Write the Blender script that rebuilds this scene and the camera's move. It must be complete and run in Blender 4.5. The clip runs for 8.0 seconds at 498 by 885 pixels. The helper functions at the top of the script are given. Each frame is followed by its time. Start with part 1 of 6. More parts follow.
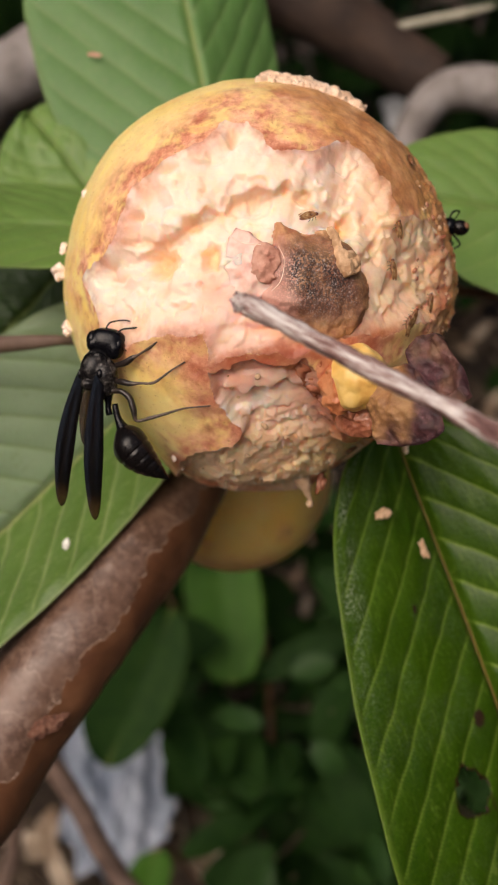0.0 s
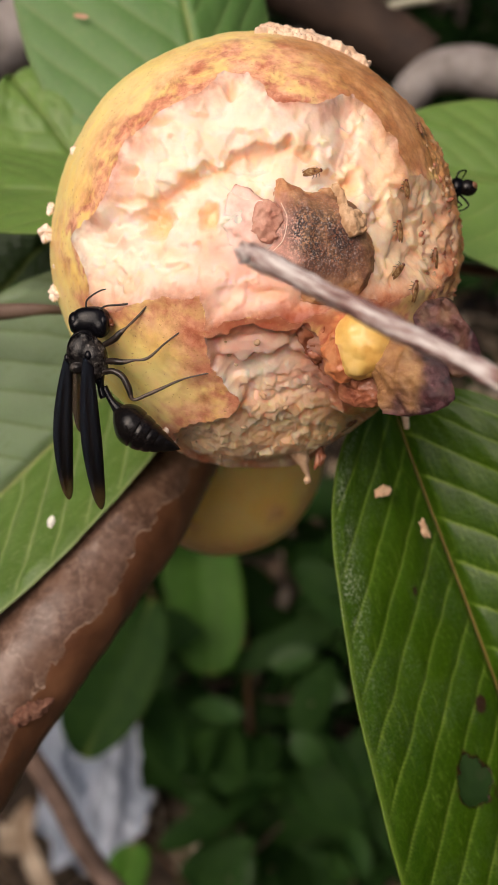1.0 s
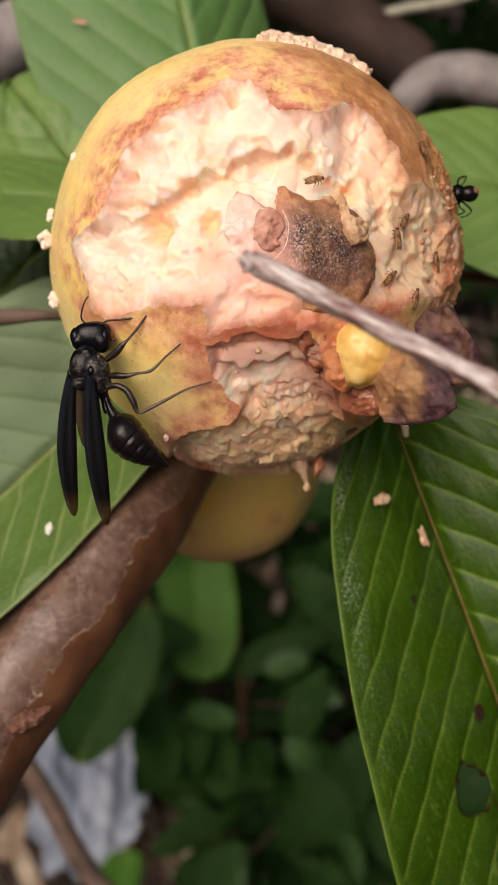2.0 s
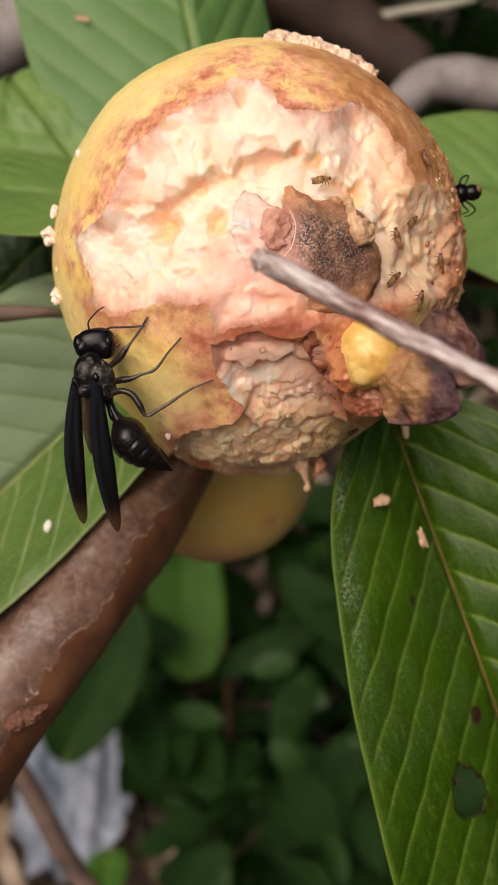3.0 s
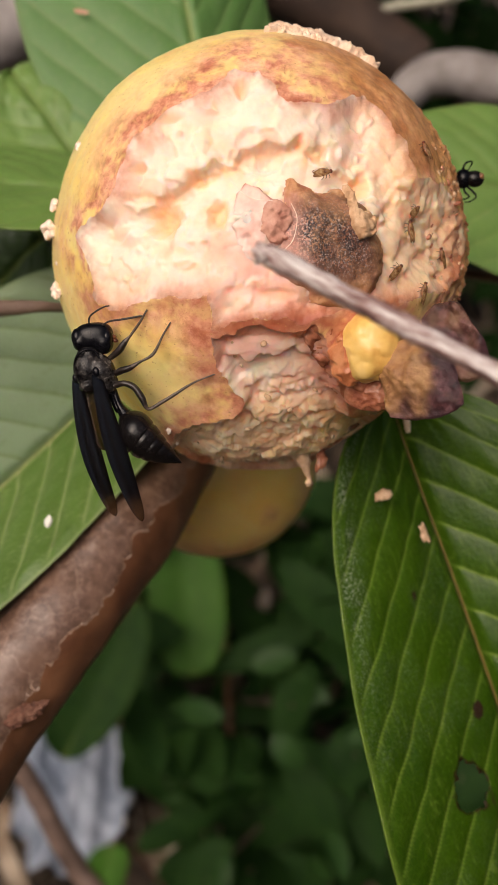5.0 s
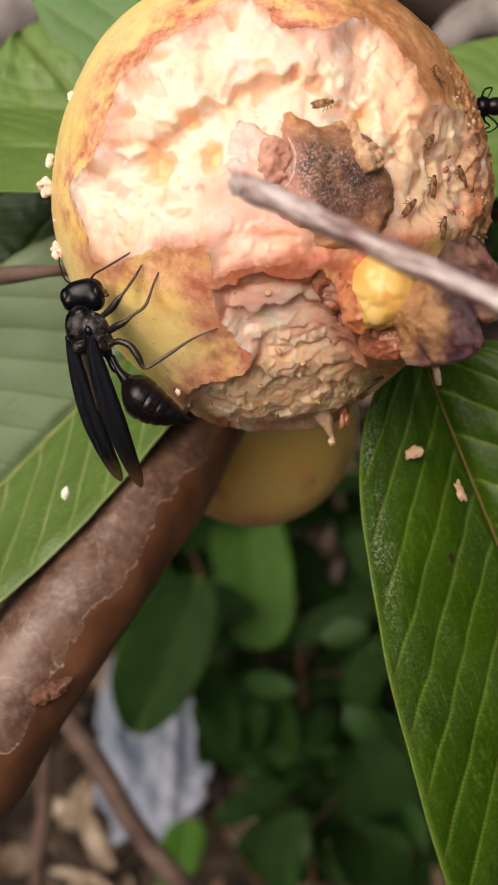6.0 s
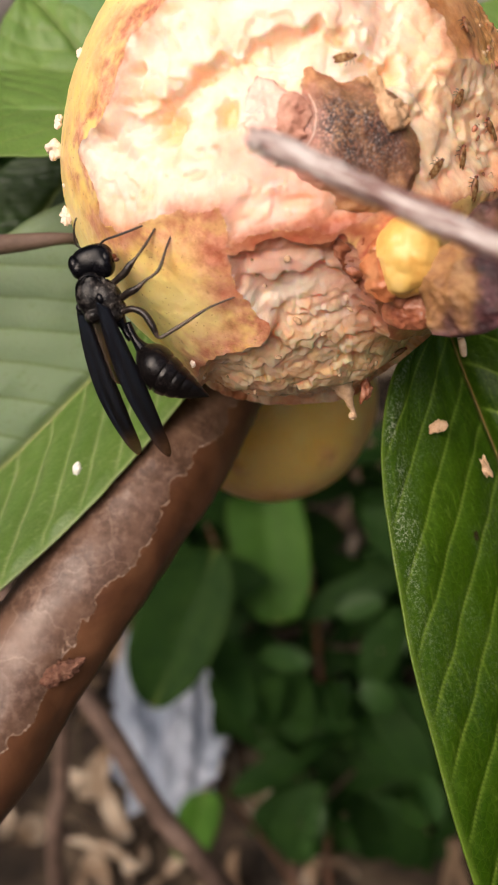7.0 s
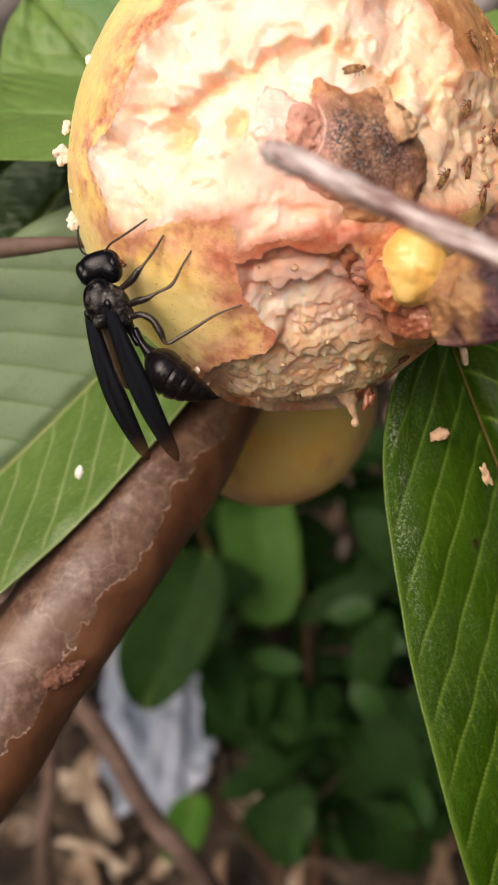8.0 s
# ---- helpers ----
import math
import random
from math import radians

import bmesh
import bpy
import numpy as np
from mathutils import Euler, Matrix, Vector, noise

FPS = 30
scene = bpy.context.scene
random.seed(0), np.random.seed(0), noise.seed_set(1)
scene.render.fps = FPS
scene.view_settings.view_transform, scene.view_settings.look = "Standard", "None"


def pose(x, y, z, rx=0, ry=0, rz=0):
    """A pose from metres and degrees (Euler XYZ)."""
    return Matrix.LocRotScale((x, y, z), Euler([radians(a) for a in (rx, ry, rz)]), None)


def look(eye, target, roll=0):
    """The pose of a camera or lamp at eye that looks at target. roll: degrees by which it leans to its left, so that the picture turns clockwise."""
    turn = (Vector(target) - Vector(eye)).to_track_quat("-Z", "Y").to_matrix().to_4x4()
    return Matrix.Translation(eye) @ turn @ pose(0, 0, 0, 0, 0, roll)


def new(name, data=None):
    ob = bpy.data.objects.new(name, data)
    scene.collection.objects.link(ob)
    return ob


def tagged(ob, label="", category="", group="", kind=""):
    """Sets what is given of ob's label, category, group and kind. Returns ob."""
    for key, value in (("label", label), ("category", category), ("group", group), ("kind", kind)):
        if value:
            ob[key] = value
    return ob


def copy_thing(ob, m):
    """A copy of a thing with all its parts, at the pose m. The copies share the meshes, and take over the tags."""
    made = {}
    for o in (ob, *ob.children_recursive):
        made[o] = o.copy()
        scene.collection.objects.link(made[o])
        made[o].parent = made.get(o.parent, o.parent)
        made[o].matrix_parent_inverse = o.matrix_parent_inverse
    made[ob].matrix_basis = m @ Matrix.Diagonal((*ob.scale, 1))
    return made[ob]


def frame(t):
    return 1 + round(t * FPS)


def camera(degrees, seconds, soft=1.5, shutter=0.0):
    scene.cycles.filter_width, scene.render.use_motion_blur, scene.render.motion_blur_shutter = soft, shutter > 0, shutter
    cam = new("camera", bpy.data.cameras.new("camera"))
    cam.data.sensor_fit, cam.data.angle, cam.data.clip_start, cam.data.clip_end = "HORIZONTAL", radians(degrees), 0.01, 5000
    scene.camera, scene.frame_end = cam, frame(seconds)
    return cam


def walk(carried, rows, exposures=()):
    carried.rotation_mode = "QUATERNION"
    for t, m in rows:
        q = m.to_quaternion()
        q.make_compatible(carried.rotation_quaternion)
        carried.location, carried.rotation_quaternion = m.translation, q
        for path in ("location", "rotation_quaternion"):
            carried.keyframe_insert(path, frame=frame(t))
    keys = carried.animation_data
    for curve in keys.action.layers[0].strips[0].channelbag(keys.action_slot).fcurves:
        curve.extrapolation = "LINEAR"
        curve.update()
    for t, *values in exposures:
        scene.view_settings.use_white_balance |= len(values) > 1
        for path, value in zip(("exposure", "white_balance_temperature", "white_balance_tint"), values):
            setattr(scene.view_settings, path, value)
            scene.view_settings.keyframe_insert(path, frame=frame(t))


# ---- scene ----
cam = camera(27.6, 8.0, soft=1.3)
cam.data.dof.use_dof = True
cam.data.dof.focus_distance = 0.153
cam.data.dof.aperture_fstop = 31.0
METRES, EYE, TILT, LEAN, TURN = 0.044, 1.15, -35.0, 0.0, 0.0
ROWS = [
    (0.0, 0.0, 0.0, 0.0, -0.0, 0.0, -0.0),
    (0.5, -0.0201, 0.1922, -0.0721, -0.31, -0.43, 0.16),
    (1.0, -0.0743, 0.1953, -0.0841, -1.3, -0.36, -0.32),
    (1.5, -0.0869, 0.2018, -0.0725, -1.5, -0.19, -0.41),
    (3.0, -0.1565, 0.2138, -0.0764, -2.42, -0.07, -1.22),
    (3.5, -0.1846, 0.2169, -0.0763, -2.77, -0.14, -1.56),
    (4.0, -0.1886, 0.2155, -0.077, -2.9, -0.16, -1.6),
    (4.5, -0.1956, 0.2113, -0.0742, -3.1, -0.14, -1.65),
    (4.7, -.194, .210, -.077, -3.05, -.1, -1.57),
    (5.8, .024, .391, -.120, .86, -1.49, .9),
    (6.0, 0.0538, 0.4425, -0.1418, 1.62, -1.71, 1.25),
    (6.5, 0.086, 0.568, -0.1558, 2.67, -2.88, 1.8),
    (7.0, 0.0426, 0.5841, -0.1425, 2.5, -3.22, 1.29),
    (7.5, 0.0256, 0.5631, -0.1361, 2.24, -3.03, 1.03),
    (8.0, -0.0025, 0.5615, -0.1257, 1.99, -3.12, 0.64),
]
BASE = pose(0, 0, EYE, TILT, LEAN, TURN)
walk(cam, [(t, BASE @ pose(METRES * x, METRES * y, METRES * z, 90 + pitch, roll, yaw)) for t, x, y, z, yaw, pitch, roll in ROWS],
     exposures=[(t, e, 6800, 14.5) for t, e in ((0.0, -0.10), (1.0, -0.03), (4.5, -0.03), (6.0, 0.10), (6.6, 0.24), (8.0, 0.28))])

# ---- light: bright overcast sky, soft sun high on the left in front of the fruit ----
world = bpy.data.worlds.new("overcast_sky")
scene.world = world
world.use_nodes = True
wn, wl = world.node_tree.nodes, world.node_tree.links
sky = wn.new("ShaderNodeTexSky")
sky.sky_type = "NISHITA"
sky.sun_disc = False
sky.sun_elevation, sky.sun_rotation = radians(47), radians(213)
sky.air_density, sky.dust_density, sky.ozone_density = 0.8, 8.0, 0.3
wn["Background"].inputs["Strength"].default_value = 0.115
wl.new(sky.outputs["Color"], wn["Background"].inputs["Color"])
sun = new("sun", bpy.data.lights.new("sun", "SUN"))
sun.data.energy, sun.data.angle, sun.data.color = 2.35, radians(60), (1.0, 0.94, 0.87)
sun.matrix_world = look((-0.80, -1.25, 1.60), (0, 0, 0))


# ---- tools ----
def hash3(ix, iy, iz):
    h = (ix * 374761393 + iy * 668265263 + iz * 1274126177) & 0xFFFFFFFF
    h = ((h ^ (h >> 13)) * 1103515245) & 0xFFFFFFFF
    return ((h ^ (h >> 16)) & 0xFFFF) / 65535.0


def vnoise(p):
    """Value noise, -1 to 1, for an array of points n x 3."""
    f = np.floor(p)
    i = f.astype(np.int64)
    w = p - f
    w = w * w * w * (w * (w * 6 - 15) + 10)
    out = 0.0
    for dx in (0, 1):
        for dy in (0, 1):
            for dz in (0, 1):
                k = np.where(dx, w[:, 0], 1 - w[:, 0]) * np.where(dy, w[:, 1], 1 - w[:, 1]) * np.where(dz, w[:, 2], 1 - w[:, 2])
                out = out + k * hash3(i[:, 0] + dx, i[:, 1] + dy, i[:, 2] + dz)
    return out * 2 - 1


def fbm(p, octaves=4, gain=0.5):
    p = np.asarray(p, float)
    total, amp = 0.0, 1.0
    for o in range(octaves):
        total = total + amp * vnoise(p * 2.03 ** o + 17.3 * o)
        amp *= gain
    return total


def cells(p):
    """Distance, 0 to about 1, to the nearest of scattered seeds, one in each unit cell."""
    i = np.floor(p).astype(np.int64)
    best = np.full(len(p), 9.0)
    for dx in (-1, 0, 1):
        for dy in (-1, 0, 1):
            for dz in (-1, 0, 1):
                c = i + np.array((dx, dy, dz))
                seed = np.stack([hash3(c[:, 0] + k * 57, c[:, 1] + k * 131, c[:, 2] + k * 29) for k in (1, 2, 3)], 1)
                best = np.minimum(best, ((c + seed - p) ** 2).sum(1))
    return np.sqrt(best)


def shingles(p):
    """Height, 0 to 1, of overlapping crumbs: each scattered cell stands out towards its lower end and breaks off there."""
    i = np.floor(p).astype(np.int64)
    best, high = np.full(len(p), 9.0), np.zeros(len(p))
    for dx in (-1, 0, 1):
        for dy in (-1, 0, 1):
            for dz in (-1, 0, 1):
                c = i + np.array((dx, dy, dz))
                seed = c + np.stack([hash3(c[:, 0] + k * 57, c[:, 1] + k * 131, c[:, 2] + k * 29) for k in (4, 5, 6)], 1)
                d = ((seed - p) ** 2 * np.array((0.8, 1.0, 1.25))).sum(1)
                near = d < best
                tilt = 0.45 + 0.75 * (seed[:, 2] - p[:, 2]) + 0.35 * (hash3(c[:, 0], c[:, 1] + 9, c[:, 2]) - 0.5) - 0.3 * d
                high = np.where(near, tilt, high)
                best = np.where(near, d, best)
    return np.clip(high, 0, 1.2)


def smooth(x, a, b):
    k = np.clip((x - a) / (b - a), 0, 1)
    return k * k * (3 - 2 * k)


def signed(points, poly):
    """Signed distance (plus inside) of points n x 2 to a closed polygon."""
    poly = np.array(poly, float)
    d2 = np.full(len(points), 1e9)
    inside = np.zeros(len(points), bool)
    for a, b in zip(poly, np.roll(poly, -1, 0)):
        e, w = b - a, points - a
        k = np.clip((w @ e) / (e @ e), 0, 1)
        d2 = np.minimum(d2, ((w - k[:, None] * e) ** 2).sum(1))
        cross = (a[1] > points[:, 1]) != (b[1] > points[:, 1])
        dy = b[1] - a[1] if abs(b[1] - a[1]) > 1e-9 else 1e-9
        inside ^= cross & (points[:, 0] < a[0] + (points[:, 1] - a[1]) / dy * e[0])
    return np.where(inside, 1, -1) * np.sqrt(d2)


def make_mesh(name, verts, faces, material, attrs=None, soft_edges=True):
    me = bpy.data.meshes.new(name)
    me.from_pydata([tuple(v) for v in np.asarray(verts, float)], [], [tuple(int(i) for i in f) for f in faces])
    if soft_edges:
        me.polygons.foreach_set("use_smooth", [True] * len(me.polygons))
    for key, values in (attrs or {}).items():
        at = me.attributes.new(key, "FLOAT", "POINT")
        at.data.foreach_set("value", np.asarray(values, np.float32))
    me.materials.append(material)
    me.update()
    return me


def part(name, mesh, parent, label="", m=None, kind=""):
    ob = new(name, mesh)
    if parent is not None:
        ob.parent = parent
    if m is not None:
        ob.matrix_basis = m
    return tagged(ob, label=label, kind=kind)


def thing(name, label, category, m=None, mesh=None, group="", kind=""):
    ob = new(name, mesh)
    ob.matrix_basis = BASE @ (m if m is not None else Matrix())
    return tagged(ob, label, category, group, kind)


def grid_faces(nu, nv, wrap=False):
    i, j = np.meshgrid(np.arange(nu - 1), np.arange(nv if wrap else nv - 1), indexing="ij")
    i, j = i.ravel(), j.ravel()
    k = (j + 1) % nv
    return np.stack([i * nv + j, (i + 1) * nv + j, (i + 1) * nv + k, i * nv + k], 1)


def smooth_path(points, n):
    """A Catmull-Rom line of n points through rows of (x, y, z, radius)."""
    p = np.array(points, float)
    p = np.vstack([2 * p[0] - p[1], p, 2 * p[-1] - p[-2]])
    out = []
    for t in np.linspace(0, len(p) - 3 - 1e-6, n):
        k, u = int(t), t - int(t)
        a, b, c, d = p[k:k + 4]
        out.append(0.5 * (2 * b + (c - a) * u + (2 * a - 5 * b + 4 * c - d) * u * u + (3 * b - a - 3 * c + d) * u ** 3))
    return np.array(out)


def tube(points, n=40, sides=14, rough=0.0, scale=200.0, lump=0.0, caps=True):
    """Vertices and faces of a tapering tube through rows of (x, y, z, radius)."""
    path = smooth_path(points, n)
    c, r = path[:, :3], np.maximum(path[:, 3], 1e-6)
    tan = np.gradient(c, axis=0)
    tan /= np.linalg.norm(tan, axis=1)[:, None] + 1e-12
    ref = np.array((0.31, 0.2, 0.93)) if abs(tan[0] @ np.array((0.31, 0.2, 0.93))) < 0.9 else np.array((1.0, 0, 0))
    verts = []
    for i in range(n):
        ref = ref - (ref @ tan[i]) * tan[i]
        ref = ref / np.linalg.norm(ref)
        side = np.cross(tan[i], ref)
        for a in np.linspace(0, 2 * math.pi, sides, endpoint=False):
            verts.append(c[i] + r[i] * (math.cos(a) * ref + math.sin(a) * side))
    verts = np.array(verts)
    if rough or lump:
        out = verts - np.repeat(c, sides, 0)
        k = 1 + rough * fbm(verts * scale, 3) + lump * fbm(verts * scale * 0.18 + 5, 2)
        verts = np.repeat(c, sides, 0) + out * k[:, None]
    faces = [list(f) for f in grid_faces(n, sides, True)]
    if caps:
        faces += [list(range(sides))[::-1], list(range((n - 1) * sides, n * sides))]
    return verts, faces


def join(*pieces):
    verts, faces, base = [], [], 0
    for v, f in pieces:
        verts.append(np.asarray(v, float))
        faces += [[int(i) + base for i in q] for q in f]
        base += len(v)
    return np.vstack(verts), faces


def ball(centre, radii, nu=24, nv=16, turn=None, rough=0.0, scale=800.0, shape=None, box=1.0):
    """An ellipsoid; shape(z) scales its width along its long z axis, z from -1 to 1."""
    out = []
    for j in range(nv + 1):
        th = math.pi * j / nv
        for i in range(nu):
            ph = 2 * math.pi * i / nu
            k = shape(math.cos(th)) if shape else 1.0
            out.append((math.sin(th) * math.cos(ph) * k, math.sin(th) * math.sin(ph) * k, math.cos(th)))
    v = np.array(out)
    v = np.sign(v) * np.abs(v) ** box * np.array(radii)
    if rough:
        v = v * (1 + rough * fbm(v * scale + np.array(centre) * 900, 3))[:, None]
    if turn is not None:
        v = v @ np.array(Euler([radians(a) for a in turn]).to_matrix()).T
    return v + np.array(centre), [list(f) for f in grid_faces(nv + 1, nu, True)]


# ---- materials ----
def material(name, rough=0.5, metallic=0.0, spec=0.5):
    m = bpy.data.materials.new(name)
    m.use_nodes = True
    b = m.node_tree.nodes["Principled BSDF"]
    b.inputs["Roughness"].default_value = rough
    b.inputs["Metallic"].default_value = metallic
    b.inputs["Specular IOR Level"].default_value = spec
    return m, m.node_tree.nodes, m.node_tree.links, b


def ramp(nodes, links, value, stops):
    r = nodes.new("ShaderNodeValToRGB")
    while len(r.color_ramp.elements) < len(stops):
        r.color_ramp.elements.new(0.5)
    for e, (p, c) in zip(r.color_ramp.elements, stops):
        e.position = p
        e.color = (*c, 1) if len(c) == 3 else c
    links.new(value, r.inputs["Fac"])
    return r.outputs["Color"]


def noise_tex(nodes, links, scale, detail=4.0, roughness=0.55, stretch=None, distortion=0.0):
    tc = nodes.new("ShaderNodeTexCoord")
    src = tc.outputs["Object"]
    if stretch:
        mp = nodes.new("ShaderNodeMapping")
        mp.inputs["Scale"].default_value = stretch
        links.new(src, mp.inputs["Vector"])
        src = mp.outputs["Vector"]
    n = nodes.new("ShaderNodeTexNoise")
    n.inputs["Scale"].default_value, n.inputs["Detail"].default_value = scale, detail
    n.inputs["Roughness"].default_value, n.inputs["Distortion"].default_value = roughness, distortion
    links.new(src, n.inputs["Vector"])
    return n.outputs["Fac"]


def mixed(nodes, links, fac, a, b, mode="MIX"):
    n = nodes.new("ShaderNodeMix")
    n.data_type, n.blend_type = "RGBA", mode
    for k, v in ((0, fac), (6, a), (7, b)):
        if isinstance(v, (int, float)):
            n.inputs[k].default_value = v
        elif isinstance(v, tuple):
            n.inputs[k].default_value = (*v, 1)
        else:
            links.new(v, n.inputs[k])
    return n.outputs[2]


def attribute(nodes, key):
    n = nodes.new("ShaderNodeAttribute")
    n.attribute_name = key
    return n.outputs["Fac"]


def relief(nodes, links, b, height, strength, distance):
    n = nodes.new("ShaderNodeBump")
    n.inputs["Strength"].default_value, n.inputs["Distance"].default_value = strength, distance
    links.new(height, n.inputs["Height"])
    links.new(n.outputs["Normal"], b.inputs["Normal"])


def flesh_material():
    m, n, l, b = material("guava_flesh", 0.40, spec=0.3)
    big = noise_tex(n, l, 130, 4)
    fine = noise_tex(n, l, 900, 5, 0.65)
    cream = ramp(n, l, big, [(0.30, (0.94, 0.64, 0.46)), (0.46, (0.97, 0.81, 0.67)), (0.60, (0.96, 0.75, 0.62)), (0.74, (0.95, 0.61, 0.48))])
    c = mixed(n, l, attribute(n, "pink"), cream, ramp(n, l, big, [(0.3, (0.90, 0.46, 0.36)), (0.6, (0.93, 0.62, 0.52))]))
    tan = ramp(n, l, fine, [(0.3, (0.95, 0.50, 0.26)), (0.55, (0.98, 0.60, 0.35)), (0.75, (0.98, 0.68, 0.45))])
    c = mixed(n, l, attribute(n, "tan"), c, tan)
    c = mixed(n, l, attribute(n, "amber"), c, ramp(n, l, big, [(0.3, (0.92, 0.53, 0.28)), (0.7, (0.95, 0.66, 0.40))]))
    c = mixed(n, l, attribute(n, "stain"), c, ramp(n, l, fine, [(0.3, (0.46, 0.13, 0.055)), (0.7, (0.70, 0.30, 0.17))]))
    c = mixed(n, l, attribute(n, "wet"), c, ramp(n, l, big, [(0.3, (0.38, 0.085, 0.045)), (0.7, (0.62, 0.25, 0.18))]))
    l.new(c, b.inputs["Base Color"])
    b.inputs["Subsurface Weight"].default_value = 0.8
    b.inputs["Subsurface Radius"].default_value = (1.0, 0.6, 0.35)
    b.inputs["Subsurface Scale"].default_value = 0.0034
    grain = noise_tex(n, l, 1700, 4, 0.6)
    relief(n, l, b, mixed(n, l, 0.5, fine, grain), 0.42, 0.0004)
    return m


def skin_material(name, tones, blush_tone, soft=0.3, reach=0.0012):
    m, n, l, b = material(name, 0.38)
    big = noise_tex(n, l, 70, 5)
    fine = noise_tex(n, l, 700, 4)
    base = ramp(n, l, big, [(k, t) for k, t in zip((0.3, 0.52, 0.75), tones)])
    blush = ramp(n, l, noise_tex(n, l, 120, 6, 0.65), [(0.54, (0, 0, 0)), (0.72, (0.35, 0.35, 0.35))])
    base = mixed(n, l, blush, base, blush_tone)
    bruise = ramp(n, l, noise_tex(n, l, 260, 7, 0.72), [(0.32, (0.36, 0.10, 0.05)), (0.44, (0.60, 0.22, 0.13)), (0.55, (0.83, 0.42, 0.27)), (0.68, (0.93, 0.62, 0.40))])
    blot = mixed(n, l, 1.0, attribute(n, "stain"), ramp(n, l, noise_tex(n, l, 190, 7, 0.66, distortion=0.5), [(0.36, (0.25, 0.25, 0.25)), (0.52, (1, 1, 1))]), "MULTIPLY")
    c = mixed(n, l, blot, base, bruise)
    brown = ramp(n, l, noise_tex(n, l, 300, 7, 0.7), [(0.30, (0.26, 0.09, 0.03)), (0.46, (0.54, 0.235, 0.09)), (0.60, (0.70, 0.37, 0.17)), (0.74, (0.80, 0.48, 0.26))])
    c = mixed(n, l, attribute(n, "brown"), c, brown)
    c = mixed(n, l, attribute(n, "wet"), c, ramp(n, l, noise_tex(n, l, 260, 5), [(0.3, (0.38, 0.085, 0.04)), (0.7, (0.62, 0.25, 0.14))]))
    spots = ramp(n, l, noise_tex(n, l, 1900, 2, 0.4), [(0.26, (0.8, 0.8, 0.8)), (0.32, (0, 0, 0))])
    c = mixed(n, l, spots, c, (0.50, 0.25, 0.09))
    l.new(c, b.inputs["Base Color"])
    b.inputs["Subsurface Weight"].default_value = soft
    b.inputs["Subsurface Radius"].default_value = (1.0, 0.6, 0.2)
    b.inputs["Subsurface Scale"].default_value = reach
    relief(n, l, b, fine, 0.15, 0.0002)
    return m


def leaf_material(name, dark, light, vein, rough=0.38, dust=0.0, spec=0.5, rib=(0.20, 0.25, 0.07), mesh_lines=True):
    m, n, l, b = material(name, rough, spec=spec)
    big = noise_tex(n, l, 60, 4)
    fine = noise_tex(n, l, 1500, 4)
    c = ramp(n, l, big, [(0.3, dark), (0.7, light)])
    c = mixed(n, l, 0.35, c, ramp(n, l, fine, [(0.3, dark), (0.7, light)]))
    # sky sheen on the folded leaf's upper half, put into the colour
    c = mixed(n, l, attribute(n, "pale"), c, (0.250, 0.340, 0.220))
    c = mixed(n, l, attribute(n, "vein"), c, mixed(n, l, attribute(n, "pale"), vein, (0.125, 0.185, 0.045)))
    height = fine
    if mesh_lines:
        tc = n.new("ShaderNodeTexCoord")
        vor = n.new("ShaderNodeTexVoronoi")
        vor.feature, vor.inputs["Scale"].default_value = "DISTANCE_TO_EDGE", 760.0
        l.new(tc.outputs["Object"], vor.inputs["Vector"])
        lines = ramp(n, l, vor.outputs["Distance"], [(0.0, (0.09, 0.09, 0.09)), (0.08, (0, 0, 0))])
        c = mixed(n, l, lines, c, vein)
        height = mixed(n, l, 0.5, fine, ramp(n, l, vor.outputs["Distance"], [(0.0, (0, 0, 0)), (0.25, (1, 1, 1))]))
    c = mixed(n, l, attribute(n, "midrib"), c, rib)
    c = mixed(n, l, attribute(n, "rot"), c, (0.028, 0.012, 0.007))
    if dust:
        specks = ramp(n, l, noise_tex(n, l, 2000, 6, 0.75), [(0.50, (0, 0, 0)), (0.66, (0.75, 0.75, 0.75))])
        patch = mixed(n, l, 1.0, specks, attribute(n, "dust"), "MULTIPLY")
        c = mixed(n, l, patch, c, (0.55, 0.60, 0.50))
    l.new(c, b.inputs["Base Color"])
    b.inputs["Transmission Weight"].default_value = 0.0
    b.inputs["Subsurface Weight"].default_value = 0.1
    b.inputs["Subsurface Radius"].default_value = (0.4, 1.0, 0.2)
    b.inputs["Subsurface Scale"].default_value = 0.0008
    relief(n, l, b, height, 0.3, 0.0002)
    return m


def plain_material(name, stops, scale, rough=0.6, bump=0.4, depth=0.0005, detail=5, stretch=None, metallic=0.0, spec=0.5, coat=0.0):
    m, n, l, b = material(name, rough, metallic, spec)
    f = noise_tex(n, l, scale, detail, 0.6, stretch)
    l.new(ramp(n, l, f, stops), b.inputs["Base Color"])
    b.inputs["Coat Weight"].default_value = coat
    relief(n, l, b, noise_tex(n, l, scale * 4, 4, 0.6, stretch), bump, depth)
    return m


